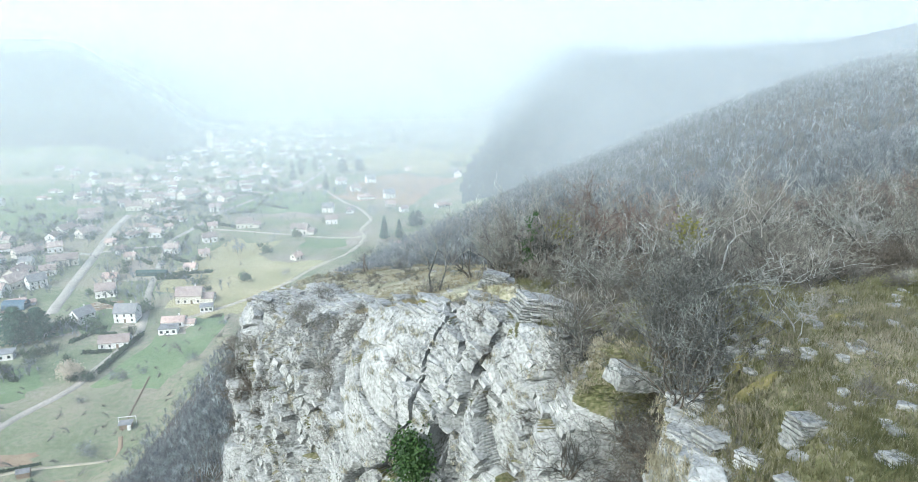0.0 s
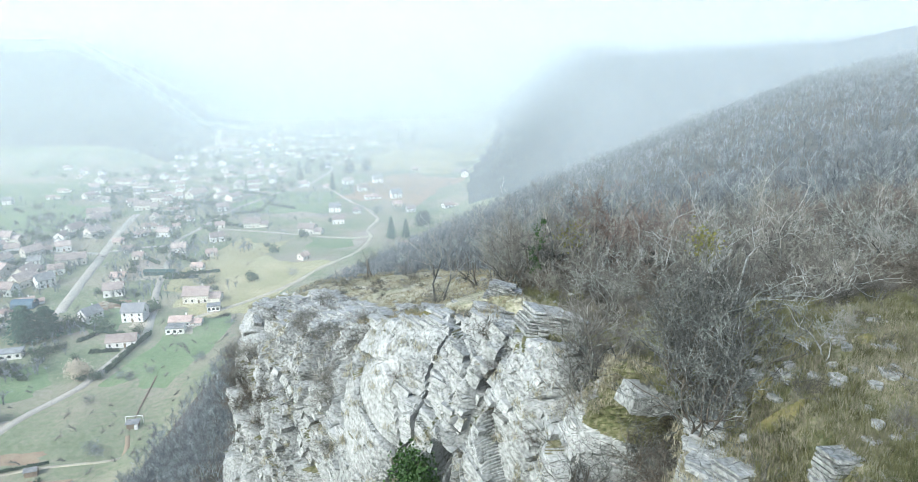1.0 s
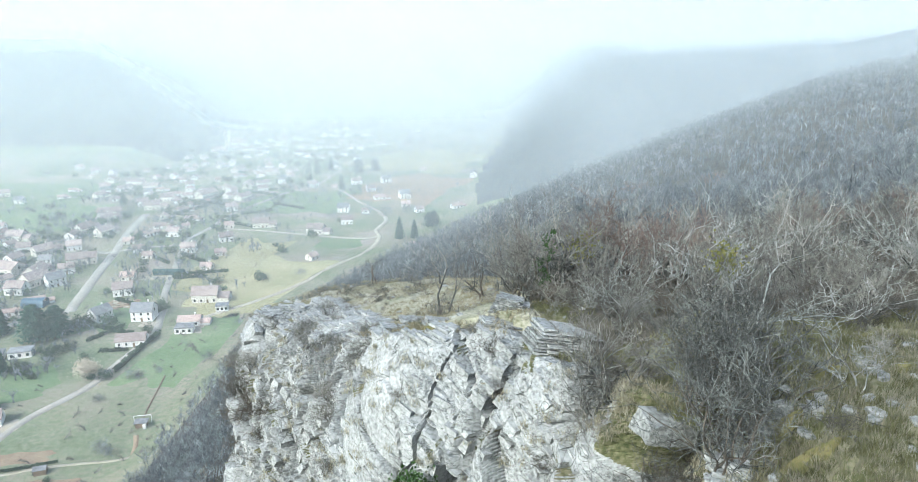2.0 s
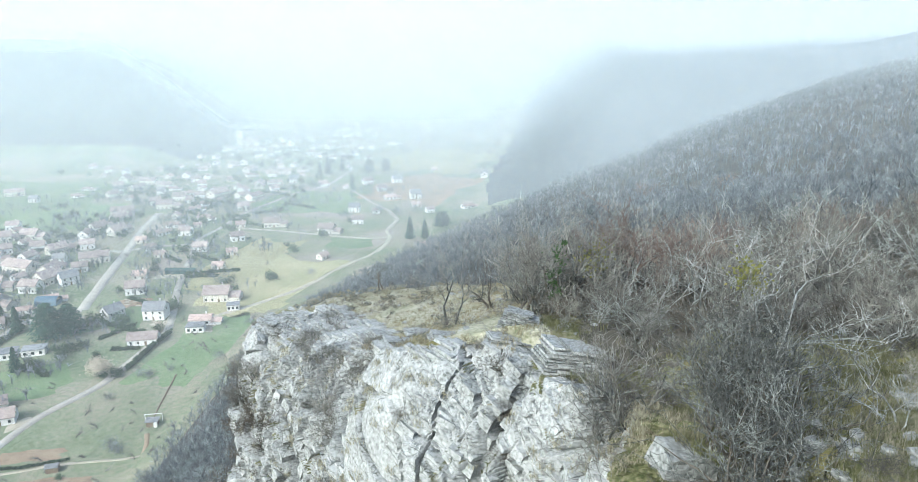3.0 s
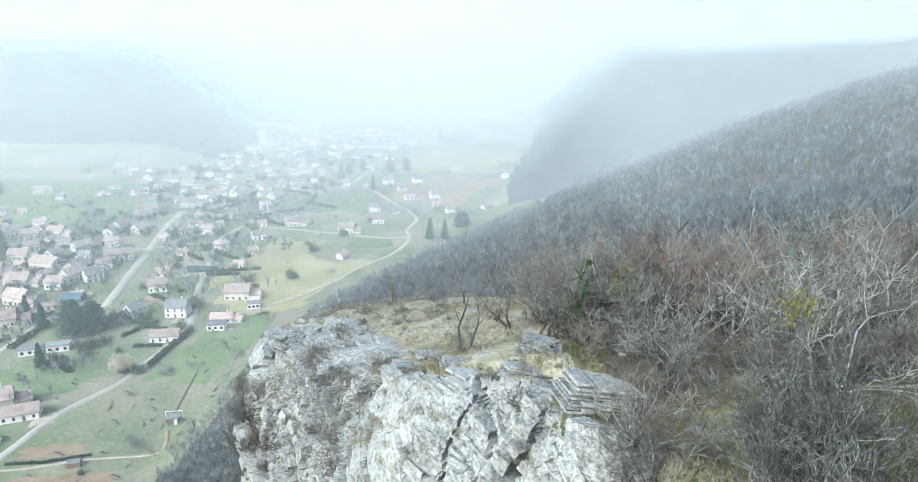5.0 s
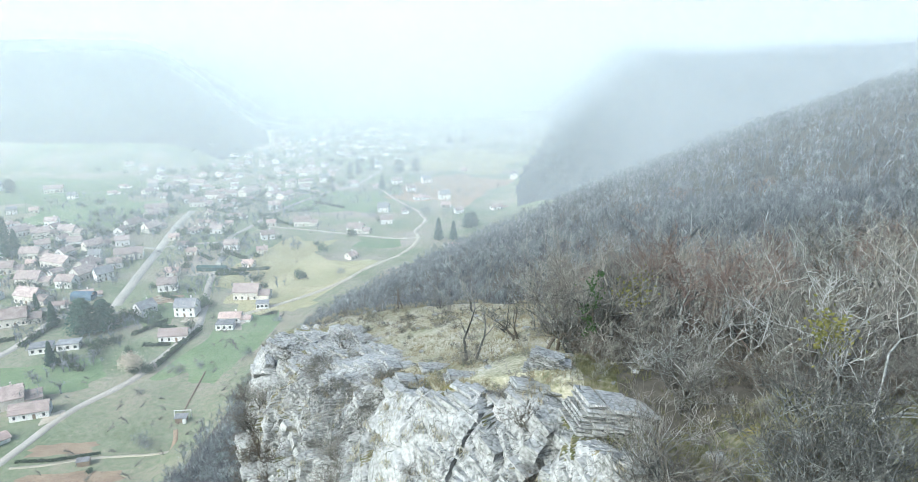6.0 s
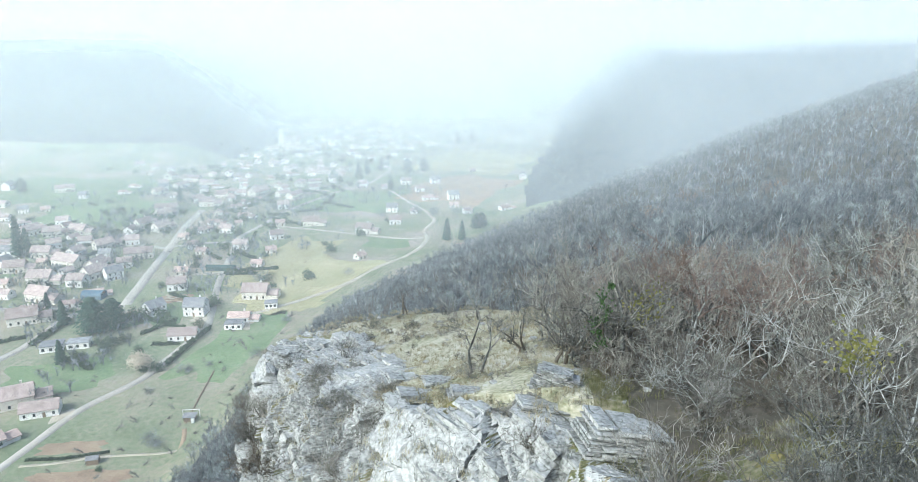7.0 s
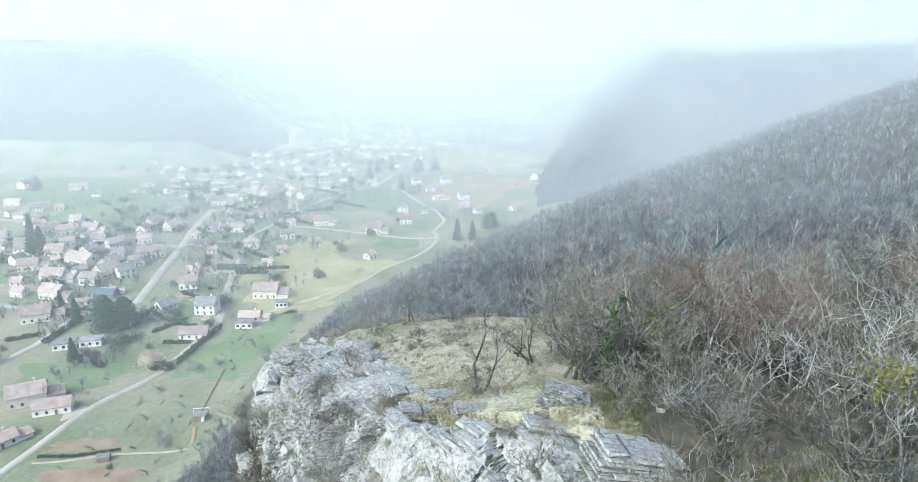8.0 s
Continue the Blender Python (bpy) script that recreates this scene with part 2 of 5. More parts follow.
def part_np(name, V, F, mat, parent, label="", smooth=False):
    ob = new(name, mesh_np(name, V, F, mat, smooth=smooth))
    ob.parent = parent
    return tagged(ob, label)


def box(bm, x0, x1, y0, y1, z0, z1, bevel=0.0):
    m = Matrix.LocRotScale(((x0 + x1) / 2, (y0 + y1) / 2, (z0 + z1) / 2), None, (x1 - x0, y1 - y0, z1 - z0))
    vs = bmesh.ops.create_cube(bm, size=1, matrix=m)["verts"]
    if bevel:
        es = list({e for v in vs for e in v.link_edges})
        bmesh.ops.bevel(bm, geom=es, offset=bevel, segments=1, affect="EDGES")


def thing(name, m, label, category, group="", kind=""):
    ob = new(name)
    ob.empty_display_size = 0.2
    ob.matrix_world = m
    return tagged(ob, label, category, group, kind)


# ---- noise on arrays ----
def hashed(i, j, s):
    h = np.sin(i * 127.1 + j * 311.7 + s * 74.7) * 43758.5453
    return h - np.floor(h)


def vnoise(x, y, s=0):
    i, j = np.floor(x), np.floor(y)
    u, v = x - i, y - j
    u, v = u * u * (3 - 2 * u), v * v * (3 - 2 * v)
    a, b, c, d = hashed(i, j, s), hashed(i + 1, j, s), hashed(i, j + 1, s), hashed(i + 1, j + 1, s)
    return a + (b - a) * u + (c - a) * v + (a - b - c + d) * u * v


def fbm(x, y, s=0, octaves=4):
    t, a, n = 0, 0.5, 0
    for k in range(octaves):
        t, n = t + a * vnoise(x * 2 ** k, y * 2 ** k, s + k), n + a
        a *= 0.5
    return t / n - 0.5


def cells(x, y, s=0):
    """Nearest and second distance to jittered points, the cell's random number and the offset from its point."""
    i, j = np.floor(x), np.floor(y)
    f1, f2 = np.full(x.shape, 9.0), np.full(x.shape, 9.0)
    rid, ox, oy = np.zeros(x.shape), np.zeros(x.shape), np.zeros(x.shape)
    for di in (-1, 0, 1):
        for dj in (-1, 0, 1):
            px, py = i + di + hashed(i + di, j + dj, s), j + dj + hashed(i + di, j + dj, s + 5)
            dx, dy = x - px, y - py
            d = np.sqrt(dx * dx + dy * dy)
            near = d < f1
            f2 = np.where(near, f1, np.minimum(f2, d))
            rid = np.where(near, hashed(i + di, j + dj, s + 9), rid)
            ox, oy = np.where(near, dx, ox), np.where(near, dy, oy)
            f1 = np.where(near, d, f1)
    return f1, f2, rid, ox, oy


def smin(a, b, k):
    h = np.clip(0.5 + 0.5 * (b - a) / k, 0, 1)
    return b * (1 - h) + a * h - k * h * (1 - h)


def smax(a, b, k):
    return -smin(-a, -b, k)


# ---- the lie of the land ----
# plan of the crag's rim, walked from the grassy shoulder round the prow to the back
RIM = np.array([(3.9, -14), (3.4, -4), (3.0, 3), (2.95, 6.6), (3.2, 8.8), (3.5, 10.0), (2.9, 11.0), (2.3, 12.7), (1.5, 13.9), (0.3, 15.0), (-1.1, 15.6), (-2.7, 17.4),
                (-4.4, 20.2), (-6.2, 22.3), (-7.7, 24.2), (-7.9, 26.0), (-6.8, 28.2), (-4.0, 29.8), (0.0, 31.0), (6.0, 34.5), (16, 44)], dtype=float)


def shoulder(x, y):
    """The sloping top of the crag and the grassy shoulder."""
    z = 124.0 - 0.30 * (y - 16.6) + 0.30 * np.minimum(x - 0.7, 0) * np.clip((30 - y) / 10, 0, 1) + 0.14 * np.maximum(x - 6.5, 0)
    z = smin(z, 125.3 + 0.16 * np.maximum(x - 4, 0), 0.6)
    z = z - 0.8 * np.clip((4.6 - x) / 1.2, 0, 1) * np.clip((15.8 - y) / 1.5, 0, 1)
    return z + 0.25 * fbm(x * 0.5, y * 0.5, 3, 3)


def near_hill(x, y):
    west = 1.0 * (x + 105)
    d = np.minimum(0.903 * (x + 94) - 0.433 * (y - 320), 520)
    nose = smin(0.51 * d - 0.0001 * d * d, 98 + 0.1 * x, 26) - 0.5 * np.maximum(0, y - 410)
    h = smin(west, nose, 20)
    return h - 9 * np.exp(-((x + 3) / 13) ** 2 - ((y - 10) / 17) ** 2)


def far_hills(x, y):
    """A wooded knoll and plateau beyond the slope, a rounded hill across the valley and a paler range behind it; crests
    are shaped by bearing to fit the camera's view.
    """
    a = x / np.maximum(y, 1.0)
    reach = np.minimum(y, 1300)
    dr = x - 0.08 * (y - 560) + 25 * fbm(x / 300, y / 300, 11, 3)
    crest = 126 + reach * np.interp(a, (0.0, 0.09, 0.163, 0.25, 0.33, 0.51, 0.646, 1.0), (-0.05, -0.028, -0.012, -0.022, -0.014, -0.004, 0.026, 0.06))
    right = smin(smin(0.75 * dr, 0.6 * (y - 515), 15), crest + 14 * fbm(x / 90, y / 90, 21, 3), 14)
    dl = -(x + 350 + 0.12 * (y - 900)) + 60 * fbm(x / 200, y / 200, 13, 3)
    crest = 128 + reach * np.interp(a, (-1.0, -0.654, -0.486, -0.38), (0.01, -0.004, -0.016, -0.05))
    left = smin(smin(0.6 * dl, 0.45 * (y - 690) + 0 * x, 20), crest + 16 * fbm(x / 110, y / 110, 17, 3), 24)
    crest = 130 + np.minimum(y, 2600) * np.interp(a, (-1.0, -0.65, -0.486, -0.33, -0.2, 0.0), (0.02, 0.016, 0.008, -0.02, -0.04, -0.06))
    range_ = smin(0.5 * (y - 1900), crest + 30 * fbm(x / 300, y / 300, 27, 3), 30)
    return np.maximum(np.maximum(right, left), range_)


def inside_rim(x, y, inset=0.0):
    """True where (x, y) lies on the crag side of the rim, moved inwards by inset."""
    x, y = np.asarray(x, float), np.asarray(y, float)
    poly = np.vstack([RIM, [(120, 44), (120, -14)]])
    hit = np.zeros(x.shape, bool)
    dist = np.full(x.shape, 1e9)
    for k, ((x0, y0), (x1, y1)) in enumerate(zip(poly, np.roll(poly, -1, 0))):
        cross = (y0 > y) != (y1 > y)
        xi = x0 + (y - y0) / (y1 - y0 + 1e-12) * (x1 - x0)
        hit ^= cross & (x < xi)
        if k < len(RIM) - 1:
            t = np.clip(((x - x0) * (x1 - x0) + (y - y0) * (y1 - y0)) / ((x1 - x0) ** 2 + (y1 - y0) ** 2), 0, 1)
            dist = np.minimum(dist, np.hypot(x - x0 - t * (x1 - x0), y - y0 - t * (y1 - y0)))
    return hit & (dist >= inset)


def land(x, y, inset=0.9):
    x, y = np.asarray(x, float), np.asarray(y, float)
    h = np.maximum(near_hill(x, y), far_hills(x, y))
    h = smax(h, 0.0 * x, 9) + np.clip((h - 5) / 30, 0, 1) * (5 * fbm(x / 30, y / 30, 7, 4) + 9 * fbm(x / 85, y / 85, 19, 2))
    top = shoulder(x, y) - 0.8 * np.maximum(0, y - 36 - 0.3 * np.maximum(x, 0))
    top = top - np.maximum(0, -14 - y) * 0.5
    on = inside_rim(x, y, inset)
    back = smax(h, top, 3.0)
    return np.where(on | ((x > 5) & (y > 35)), back, h)


# ground: one sheet, fine round the crag and wide towards the horizon
def axis(lo, hi, step, far, grow=1.09):
    mid = np.arange(lo, hi, step)
    right, left, d = [hi], [lo - step], step
    while right[-1] < far:
        d *= grow
        right.append(right[-1] + d)
    d = step
    while left[-1] > -far:
        d *= grow
        left.append(left[-1] - d)
    return np.concatenate([left[::-1], mid, right])


gx, gy = axis(-11, 24, 0.3, 4700), axis(-6, 42, 0.3, 4700)
GX, GY = np.meshgrid(gx, gy)
GZ = land(GX, GY)
nx, ny = len(gx), len(gy)
gi = np.arange(nx * ny).reshape(ny, nx)
GF = np.stack([gi[:-1, :-1], gi[:-1, 1:], gi[1:, 1:], gi[1:, :-1]], -1).reshape(-1, 4)
cx, cy, cz = [a[:-1, :-1].ravel() for a in (GX, GY, GZ)]
zone = np.where(cz > 4, 1, 0)
zone = np.where((cz > 4) & (cy > 480), 3, zone)
zone = np.where(inside_rim(cx, cy) & (cy < 38) & (cx < 26), 2, zone)
# dark litter under thicket and dogwoods also paints in the shade below them
zone = np.where((zone == 2) & (cx > 2.2) & (cy > 13.8 + 0.08 * cx + 1.5 * fbm(cx, cy, 8, 2)), 1, zone)
zone = np.where((zone == 2) & (np.hypot(cx - 3.9, (cy - 10.5) * 0.7) < 0.75 + fbm(cx * 2, cy * 2, 18, 2)), 1, zone)
zone = np.where((zone == 2) & (cx + 1.2 * fbm(cx / 2, cy / 2, 6, 3) < 1.6), 4, zone)
ground = new("ground", mesh_np("ground", np.stack([GX, GY, GZ], -1).reshape(-1, 3), GF, [M_MEADOW, M_FOREST, M_TURF, M_HAZEFARWOOD, M_STRAWTURF], zone, True))
tagged(ground, "valley meadows rising to wooded slopes and a dry grassy shoulder", "ground", kind="structure")

# ---- the crag: a limestone face of beds and blocks ----
seg = np.hypot(*np.diff(RIM, axis=0).T)
arc = np.concatenate([[0], np.cumsum(seg)])
A0, A1 = 18.0, 48.5
na = 780
sa = np.linspace(A0, A1, na)


def rim_at(s):
    p = np.zeros((len(s), 2))
    for w, o in ((0.25, -0.5), (0.5, 0), (0.25, 0.5)):
        p += w * np.stack([np.interp(s + o, arc, RIM[:, 0]), np.interp(s + o, arc, RIM[:, 1])], -1)
    return p


rp = rim_at(sa)
tan = np.gradient(rp, axis=0)
for _ in range(60):
    tan[1:-1] = (tan[:-2] + 2 * tan[1:-1] + tan[2:]) / 4
tan /= np.linalg.norm(tan, axis=1)[:, None]
outw = np.stack([-tan[:, 1], tan[:, 0]], -1)
# v: metres along the section, from the top inland (negative) over the rim and down
vv = np.concatenate([np.linspace(-4.6, 0, 150, endpoint=False), np.linspace(0, 8.8, 380, endpoint=False), np.linspace(8.8, 27, 30)])
nv = len(vv)
SA, VV = np.meshgrid(sa, vv)
down = np.maximum(VV, 0)
inl = np.maximum(-VV, 0)
RX, RY = np.broadcast_to(rp[:, 0], SA.shape), np.broadcast_to(rp[:, 1], SA.shape)
OX, OY = np.broadcast_to(outw[:, 0], SA.shape), np.broadcast_to(outw[:, 1], SA.shape)
bulge = (0.5 + 0.85 * np.clip((SA - 25) / 4, 0, 1)) * (1 - np.exp(-down / 1.3)) + 0.05 * down + 0.5 * fbm(SA / 3.1, down / 4.0, 31, 3)
PX, PY = RX + OX * (bulge - inl), RY + OY * (bulge - inl)
top_z = shoulder(RX - OX * inl, RY - OY * inl)
# bare rock shows through the turf in patches on top, and sinks under it behind the prow and on the shoulder
bare = 0.07 + 0.50 * fbm(RX * 0.55 - OX * inl * 0.55, RY * 0.55 - OY * inl * 0.55, 33, 3) - 0.045 * inl
bare = bare - 0.5 * np.clip((SA - 44.5) / 2, 0, 1) - 0.20 * np.clip((26.0 - SA) / 1.5, 0, 1) * np.clip(inl, 0, 1)
bare = bare - 0.34 * np.clip((inl - 0.35) / 0.6, 0, 1) * np.clip((36.0 - SA) / 1.5, 0, 1)
PZ = top_z - down + np.where(inl > 0, bare * np.clip(inl / 0.4, 0, 1), 0) - 0.5 * np.clip((SA - 44.5) / 2, 0, 1) - 0.35 * np.clip((inl - 4.0) / 0.5, 0, 1) - 0.30 * np.clip((28.0 - SA) / 1.5, 0, 1) * np.clip((inl - 1.0) / 0.6, 0, 1)


def chunks(u, w, s, groove):
    """Blocks with flat tilted tops and sunk joints."""
    f1, f2, r, ox, oy = cells(u, w, s)
    tilt = (hashed(r * 91, 0, 1) - 0.5) * ox + (hashed(r * 57, 0, 2) - 0.35) * oy
    return (r - 0.5) + 0.45 * tilt, np.clip(1 - (f2 - f1) / groove, 0, 1)


# beds dip along the face; blocks of three sizes lie in them
WU = SA + 0.07 * fbm(SA / 0.7, PZ / 0.7, 43, 3)
WW = PZ - 0.55 * SA + 0.05 * fbm(SA / 0.8, PZ / 0.8, 45, 3) + 0.25 * fbm(SA / 4, PZ / 4, 46, 2)
b1, j1 = chunks(WU / 1.5, WW / 1.3, 51, 0.07)
b2, j2 = chunks(WU / 0.62, WW / 0.27, 55, 0.09)
b3, j3 = chunks(WU / 0.34, WW / 0.12, 59, 0.14)
bedded = np.clip(0.55 + 2.6 * fbm(SA / 2.2, PZ / 1.8, 71, 2) + 0.3 * np.exp(-down / 1.0), 0.15, 1)
rough = np.clip(0.6 + 2.2 * fbm(SA / 1.3, PZ / 1.5, 73, 2), 0.2, 1)
massive = np.exp(-((SA - 32.1) / 0.95) ** 4) * np.clip((4.5 - down) / 2, 0, 1) + 0.8 * np.exp(-((SA - 28.2) / 0.8) ** 4 - ((down - 2.4) / 1.0) ** 4)
b4, j4 = chunks(WU / 0.42, PZ / 1.5 + 0.35 * WU, 63, 0.09)
ribbed = np.clip((SA - 33.4) / 1.5, 0, 1) * np.clip((41.5 - SA) / 2, 0, 1)
push = 0.70 * b1 - 0.28 * j1 + (0.13 * b2 - 0.08 * j2) * (1 - 0.7 * massive) + (0.05 * b3 - 0.03 * j3) * (1 - 0.5 * massive) + ribbed * (0.30 * b4 - 0.16 * j4) + 0.07 * fbm(SA * 1.6, PZ * 1.6, 83, 4)
# the long slanting crack, and a hollow beside its foot
CRACK_S = 30.6
cr = SA - (CRACK_S + 0.23 * down + 0.06 * np.sin(down * 2.1) + 0.03 * np.sin(down * 5.3))
push = push * (1 - 0.65 * np.exp(-((cr - 1.05) / 0.75) ** 4) * np.clip((5 - down) / 2, 0, 1)) + 0.18 * np.exp(-((cr - 0.9) / 0.8) ** 4) * np.clip((5 - down) / 2, 0, 1)
push = push - 0.6 * np.clip(1.5 - abs(cr + 0.2 * fbm(SA * 2.5, down * 2.5, 86, 2)) / (0.014 + 0.003 * down), 0, 1) * np.clip((down + 0.6) * 1.5, 0, 1) * np.clip((6 - down) / 2, 0, 1)
push = push - 1.3 * np.exp(-((SA - 30.25) / 0.22) ** 2 - ((down - 3.0) / 0.45) ** 2)
# deep gullies between the ribs
for g, wd, dp in ((34.2, 0.45, 0.7), (39.0, 0.35, 0.5), (36.6, 0.25, 0.4), (29.1, 0.22, 0.5), (26.8, 0.35, 0.4), (24.9, 0.7, 1.5), (41.2, 0.4, 0.4)):
    push = push - dp * np.exp(-((SA - g - 0.12 * down + 0.5 * fbm(SA * 0.3, down * 0.9, 89, 3)) / wd) ** 2)
face = np.clip((VV + 0.9) / 1.3, 0, 1)
amp = np.clip((VV + 4.5) / 1.2, 0, 1) * (0.45 + 0.55 * np.clip((VV + 1.2) / 1.2, 0, 1))
PX = PX + OX * push * (0.3 + 0.7 * face) * amp
PY = PY + OY * push * (0.3 + 0.7 * face) * amp
steps = 0.30 * b1 - 0.10 * j1 + bedded * 0.16 * b2 + 0.05 * b3
PZ = PZ + steps * (1 - 0.65 * face) * amp
ci = np.arange(na * nv).reshape(nv, na)
CF = np.stack([ci[:-1, :-1], ci[:-1, 1:], ci[1:, 1:], ci[1:, :-1]], -1).reshape(-1, 4)
# turf has taken hold on ledges, in the gully and along the grassy rim
P3 = np.stack([PX, PY, PZ], -1)
nrm3 = np.cross(np.gradient(P3, axis=1), np.gradient(P3, axis=0))
flat = abs(nrm3[..., 2]) / np.maximum(np.linalg.norm(nrm3, axis=-1), 1e-9)
turfy = (flat > 0.82) & (fbm(SA * 1.8, PZ * 1.8, 95, 3) > 0.16) & (VV > -1.0)
turfy |= (SA < 26.2 + 0.8 * fbm(SA, PZ, 96, 2)) & (VV < 0.7 + 1.2 * fbm(SA * 0.8, PZ * 0.8, 97, 2) + 0.8 * np.exp(-((SA - 25.3) / 0.8) ** 2))
turfy &= ~((SA > 20.8) & (SA < 23.6 + 0.3 * fbm(SA * 2, PZ * 2, 98, 2)) & (VV > -0.5 + 0.5 * fbm(SA * 1.5, PZ * 1.5, 99, 2)))
crag = new("crag", mesh_np("crag", P3.reshape(-1, 3), CF, [M_ROCK, M_TURF], turfy[:-1, :-1].ravel().astype(int)))
tagged(crag, "pale grey bedded limestone crag with cracks and ledges", "cliff", kind="structure")


def face_point(s, d):
    """A point of the crag's surface: s metres along the rim, d metres down."""
    i, j = int(np.argmin(abs(sa - s))), int(np.argmin(abs(vv - d)))
    return Vector((float(PX[j, i]), float(PY[j, i]), float(PZ[j, i]))), Vector((float(outw[i, 0]), float(outw[i, 1]), 0))


# broken beds: angular blocks laid course on course along the dip, more or less proud of the face
BLOCK_F = np.array([(0, 3, 2, 1), (4, 5, 6, 7), (0, 1, 5, 4), (1, 2, 6, 5), (2, 3, 7, 6), (3, 0, 4, 7)])


def block_verts(q, c, e1, e2, e3, l, t, d):
    """Eight uneven corners of a block: length, thickness and depth along its own axes."""
    out = []
    for a, b, g in ((-1, -1, -1), (1, -1, -1), (1, 1, -1), (-1, 1, -1), (-1, -1, 1), (1, -1, 1), (1, 1, 1), (-1, 1, 1)):
        out.append(c + e1 * (a * l / 2 * q.uniform(0.72, 1.08)) + e2 * (b * t / 2 * q.uniform(0.65, 1.12)) + e3 * (g * d / 2 * q.uniform(0.8, 1.06)))
    return out


q = random.Random(17)
DIP = 0.40
near_blocks, far_blocks = [], []
w = -60.0
vi0 = int(np.argmin(abs(vv)))
while w < 120.0:
    t = q.choice((0.045, 0.07, 0.10, 0.15, 0.22, 0.3))
    w += t
    a = 19.5 + q.random()
    while a < 45.5:
        l = q.uniform(0.10, 0.36) * (1 + 2.2 * t)
        a += l
        i = int((a - A0) / (A1 - A0) * (na - 1))
        d = float(top_z[vi0, i]) - (w + DIP * a)
        if not -0.05 < d < 8.4:
            continue
        j = int(np.argmin(abs(vv - d)))
        mass = float(massive[j, i])
        if q.random() < 0.26 + 0.5 * (1 - float(bedded[j, i])) + 0.6 * mass or abs(a - 24.9 - 0.12 * d) < 0.75 or abs(a - CRACK_S - 0.23 * d) < 0.10:
            continue
        if bool(turfy[j, i]) and q.random() < 0.8:
            continue
        if (abs(a - 30.25) < 0.5 and abs(d - 3.0) < 0.6) or float(push[j, i]) < -0.2:
            continue
        p = Vector((float(PX[j, i]), float(PY[j, i]), float(PZ[j, i])))
        o = Vector((float(outw[i, 0]), float(outw[i, 1]), 0.0))
        right = Vector((-float(tan[i, 0]), -float(tan[i, 1]), 0.0))
        e1 = (right - Vector((0, 0, DIP + q.gauss(0, 0.05))) + o * q.gauss(0, 0.12)).normalized()
        e3 = (o + Vector((0, 0, q.uniform(0.0, 0.35))) + right * q.gauss(0, 0.12))
        e3 = (e3 - e1 * e3.dot(e1)).normalized()
        e2 = e3.cross(e1).normalized()
        if e2.z < 0:
            e2 = -e2
        depth = q.uniform(0.25, 0.5)
        proud = q.uniform(-0.03, 0.10) + 0.06 * (q.random() < 0.12)
        vs = block_verts(q, p + e3 * (proud - depth / 2), e1, e2, e3, l * 0.97, t * 0.93, depth)
        (near_blocks if 26.8 < a < 33.6 and d < 3.0 and t > 0.08 and len(near_blocks) < 290 else far_blocks).append(vs)
# plates lying on the bare top behind the rim
for k in range(720):
    a, inn = (q.uniform(28.5, 44.0), 4.2 * q.random() ** 1.4) if k < 560 else (q.uniform(20.8, 23.6), 0.8 * q.random())
    i, j = int((a - A0) / (A1 - A0) * (na - 1)), int(np.argmin(abs(vv + inn)))
    if k < 560 and float(bare[j, i]) < -0.01:
        continue
    p = Vector((float(PX[j, i]), float(PY[j, i]), float(PZ[j, i])))
    e1 = Vector((0.82 + q.gauss(0, 0.12), -0.5 + q.gauss(0, 0.12), -0.22 + q.gauss(0, 0.05))).normalized()
    e2 = Vector((0.25, -0.1, 1.0))
    e2 = (e2 - e1 * e2.dot(e1)).normalized()
    e3 = e1.cross(e2).normalized()
    far_blocks.append(block_verts(q, p + Vector((0, 0, q.uniform(-0.03, 0.05))), e1, e2, e3, q.uniform(0.2, 0.65), q.uniform(0.05, 0.12), q.uniform(0.12, 0.3)))
V = np.array([tuple(v) for b in far_blocks for v in b])
F = (BLOCK_F[None] + 8 * np.arange(len(far_blocks))[:, None, None]).reshape(-1, 4)
tagged(part_np("rock_beds", V, F, M_ROCK, crag), "broken pale limestone beds", kind="stuff")
for vs in near_blocks:
    part_np("block", [tuple(v) for v in vs], BLOCK_F, M_ROCK, crag)


# ---- bare trees and shrubs ----
def tube(V, F, pts, rads, sides):
    base = len(V)
    for k, (p, r) in enumerate(zip(pts, rads)):
        d = (pts[min(k + 1, len(pts) - 1)] - pts[max(k - 1, 0)]).normalized()
        a = d.orthogonal().normalized()
        b = d.cross(a)
        for q in range(sides):
            t = 2 * math.pi * q / sides
            V.append(p + (a * math.cos(t) + b * math.sin(t)) * r)
    for k in range(len(pts) - 1):
        for q in range(sides):
            q2 = (q + 1) % sides
            F.append((base + k * sides + q, base + k * sides + q2, base + (k + 1) * sides + q2, base + (k + 1) * sides + q))


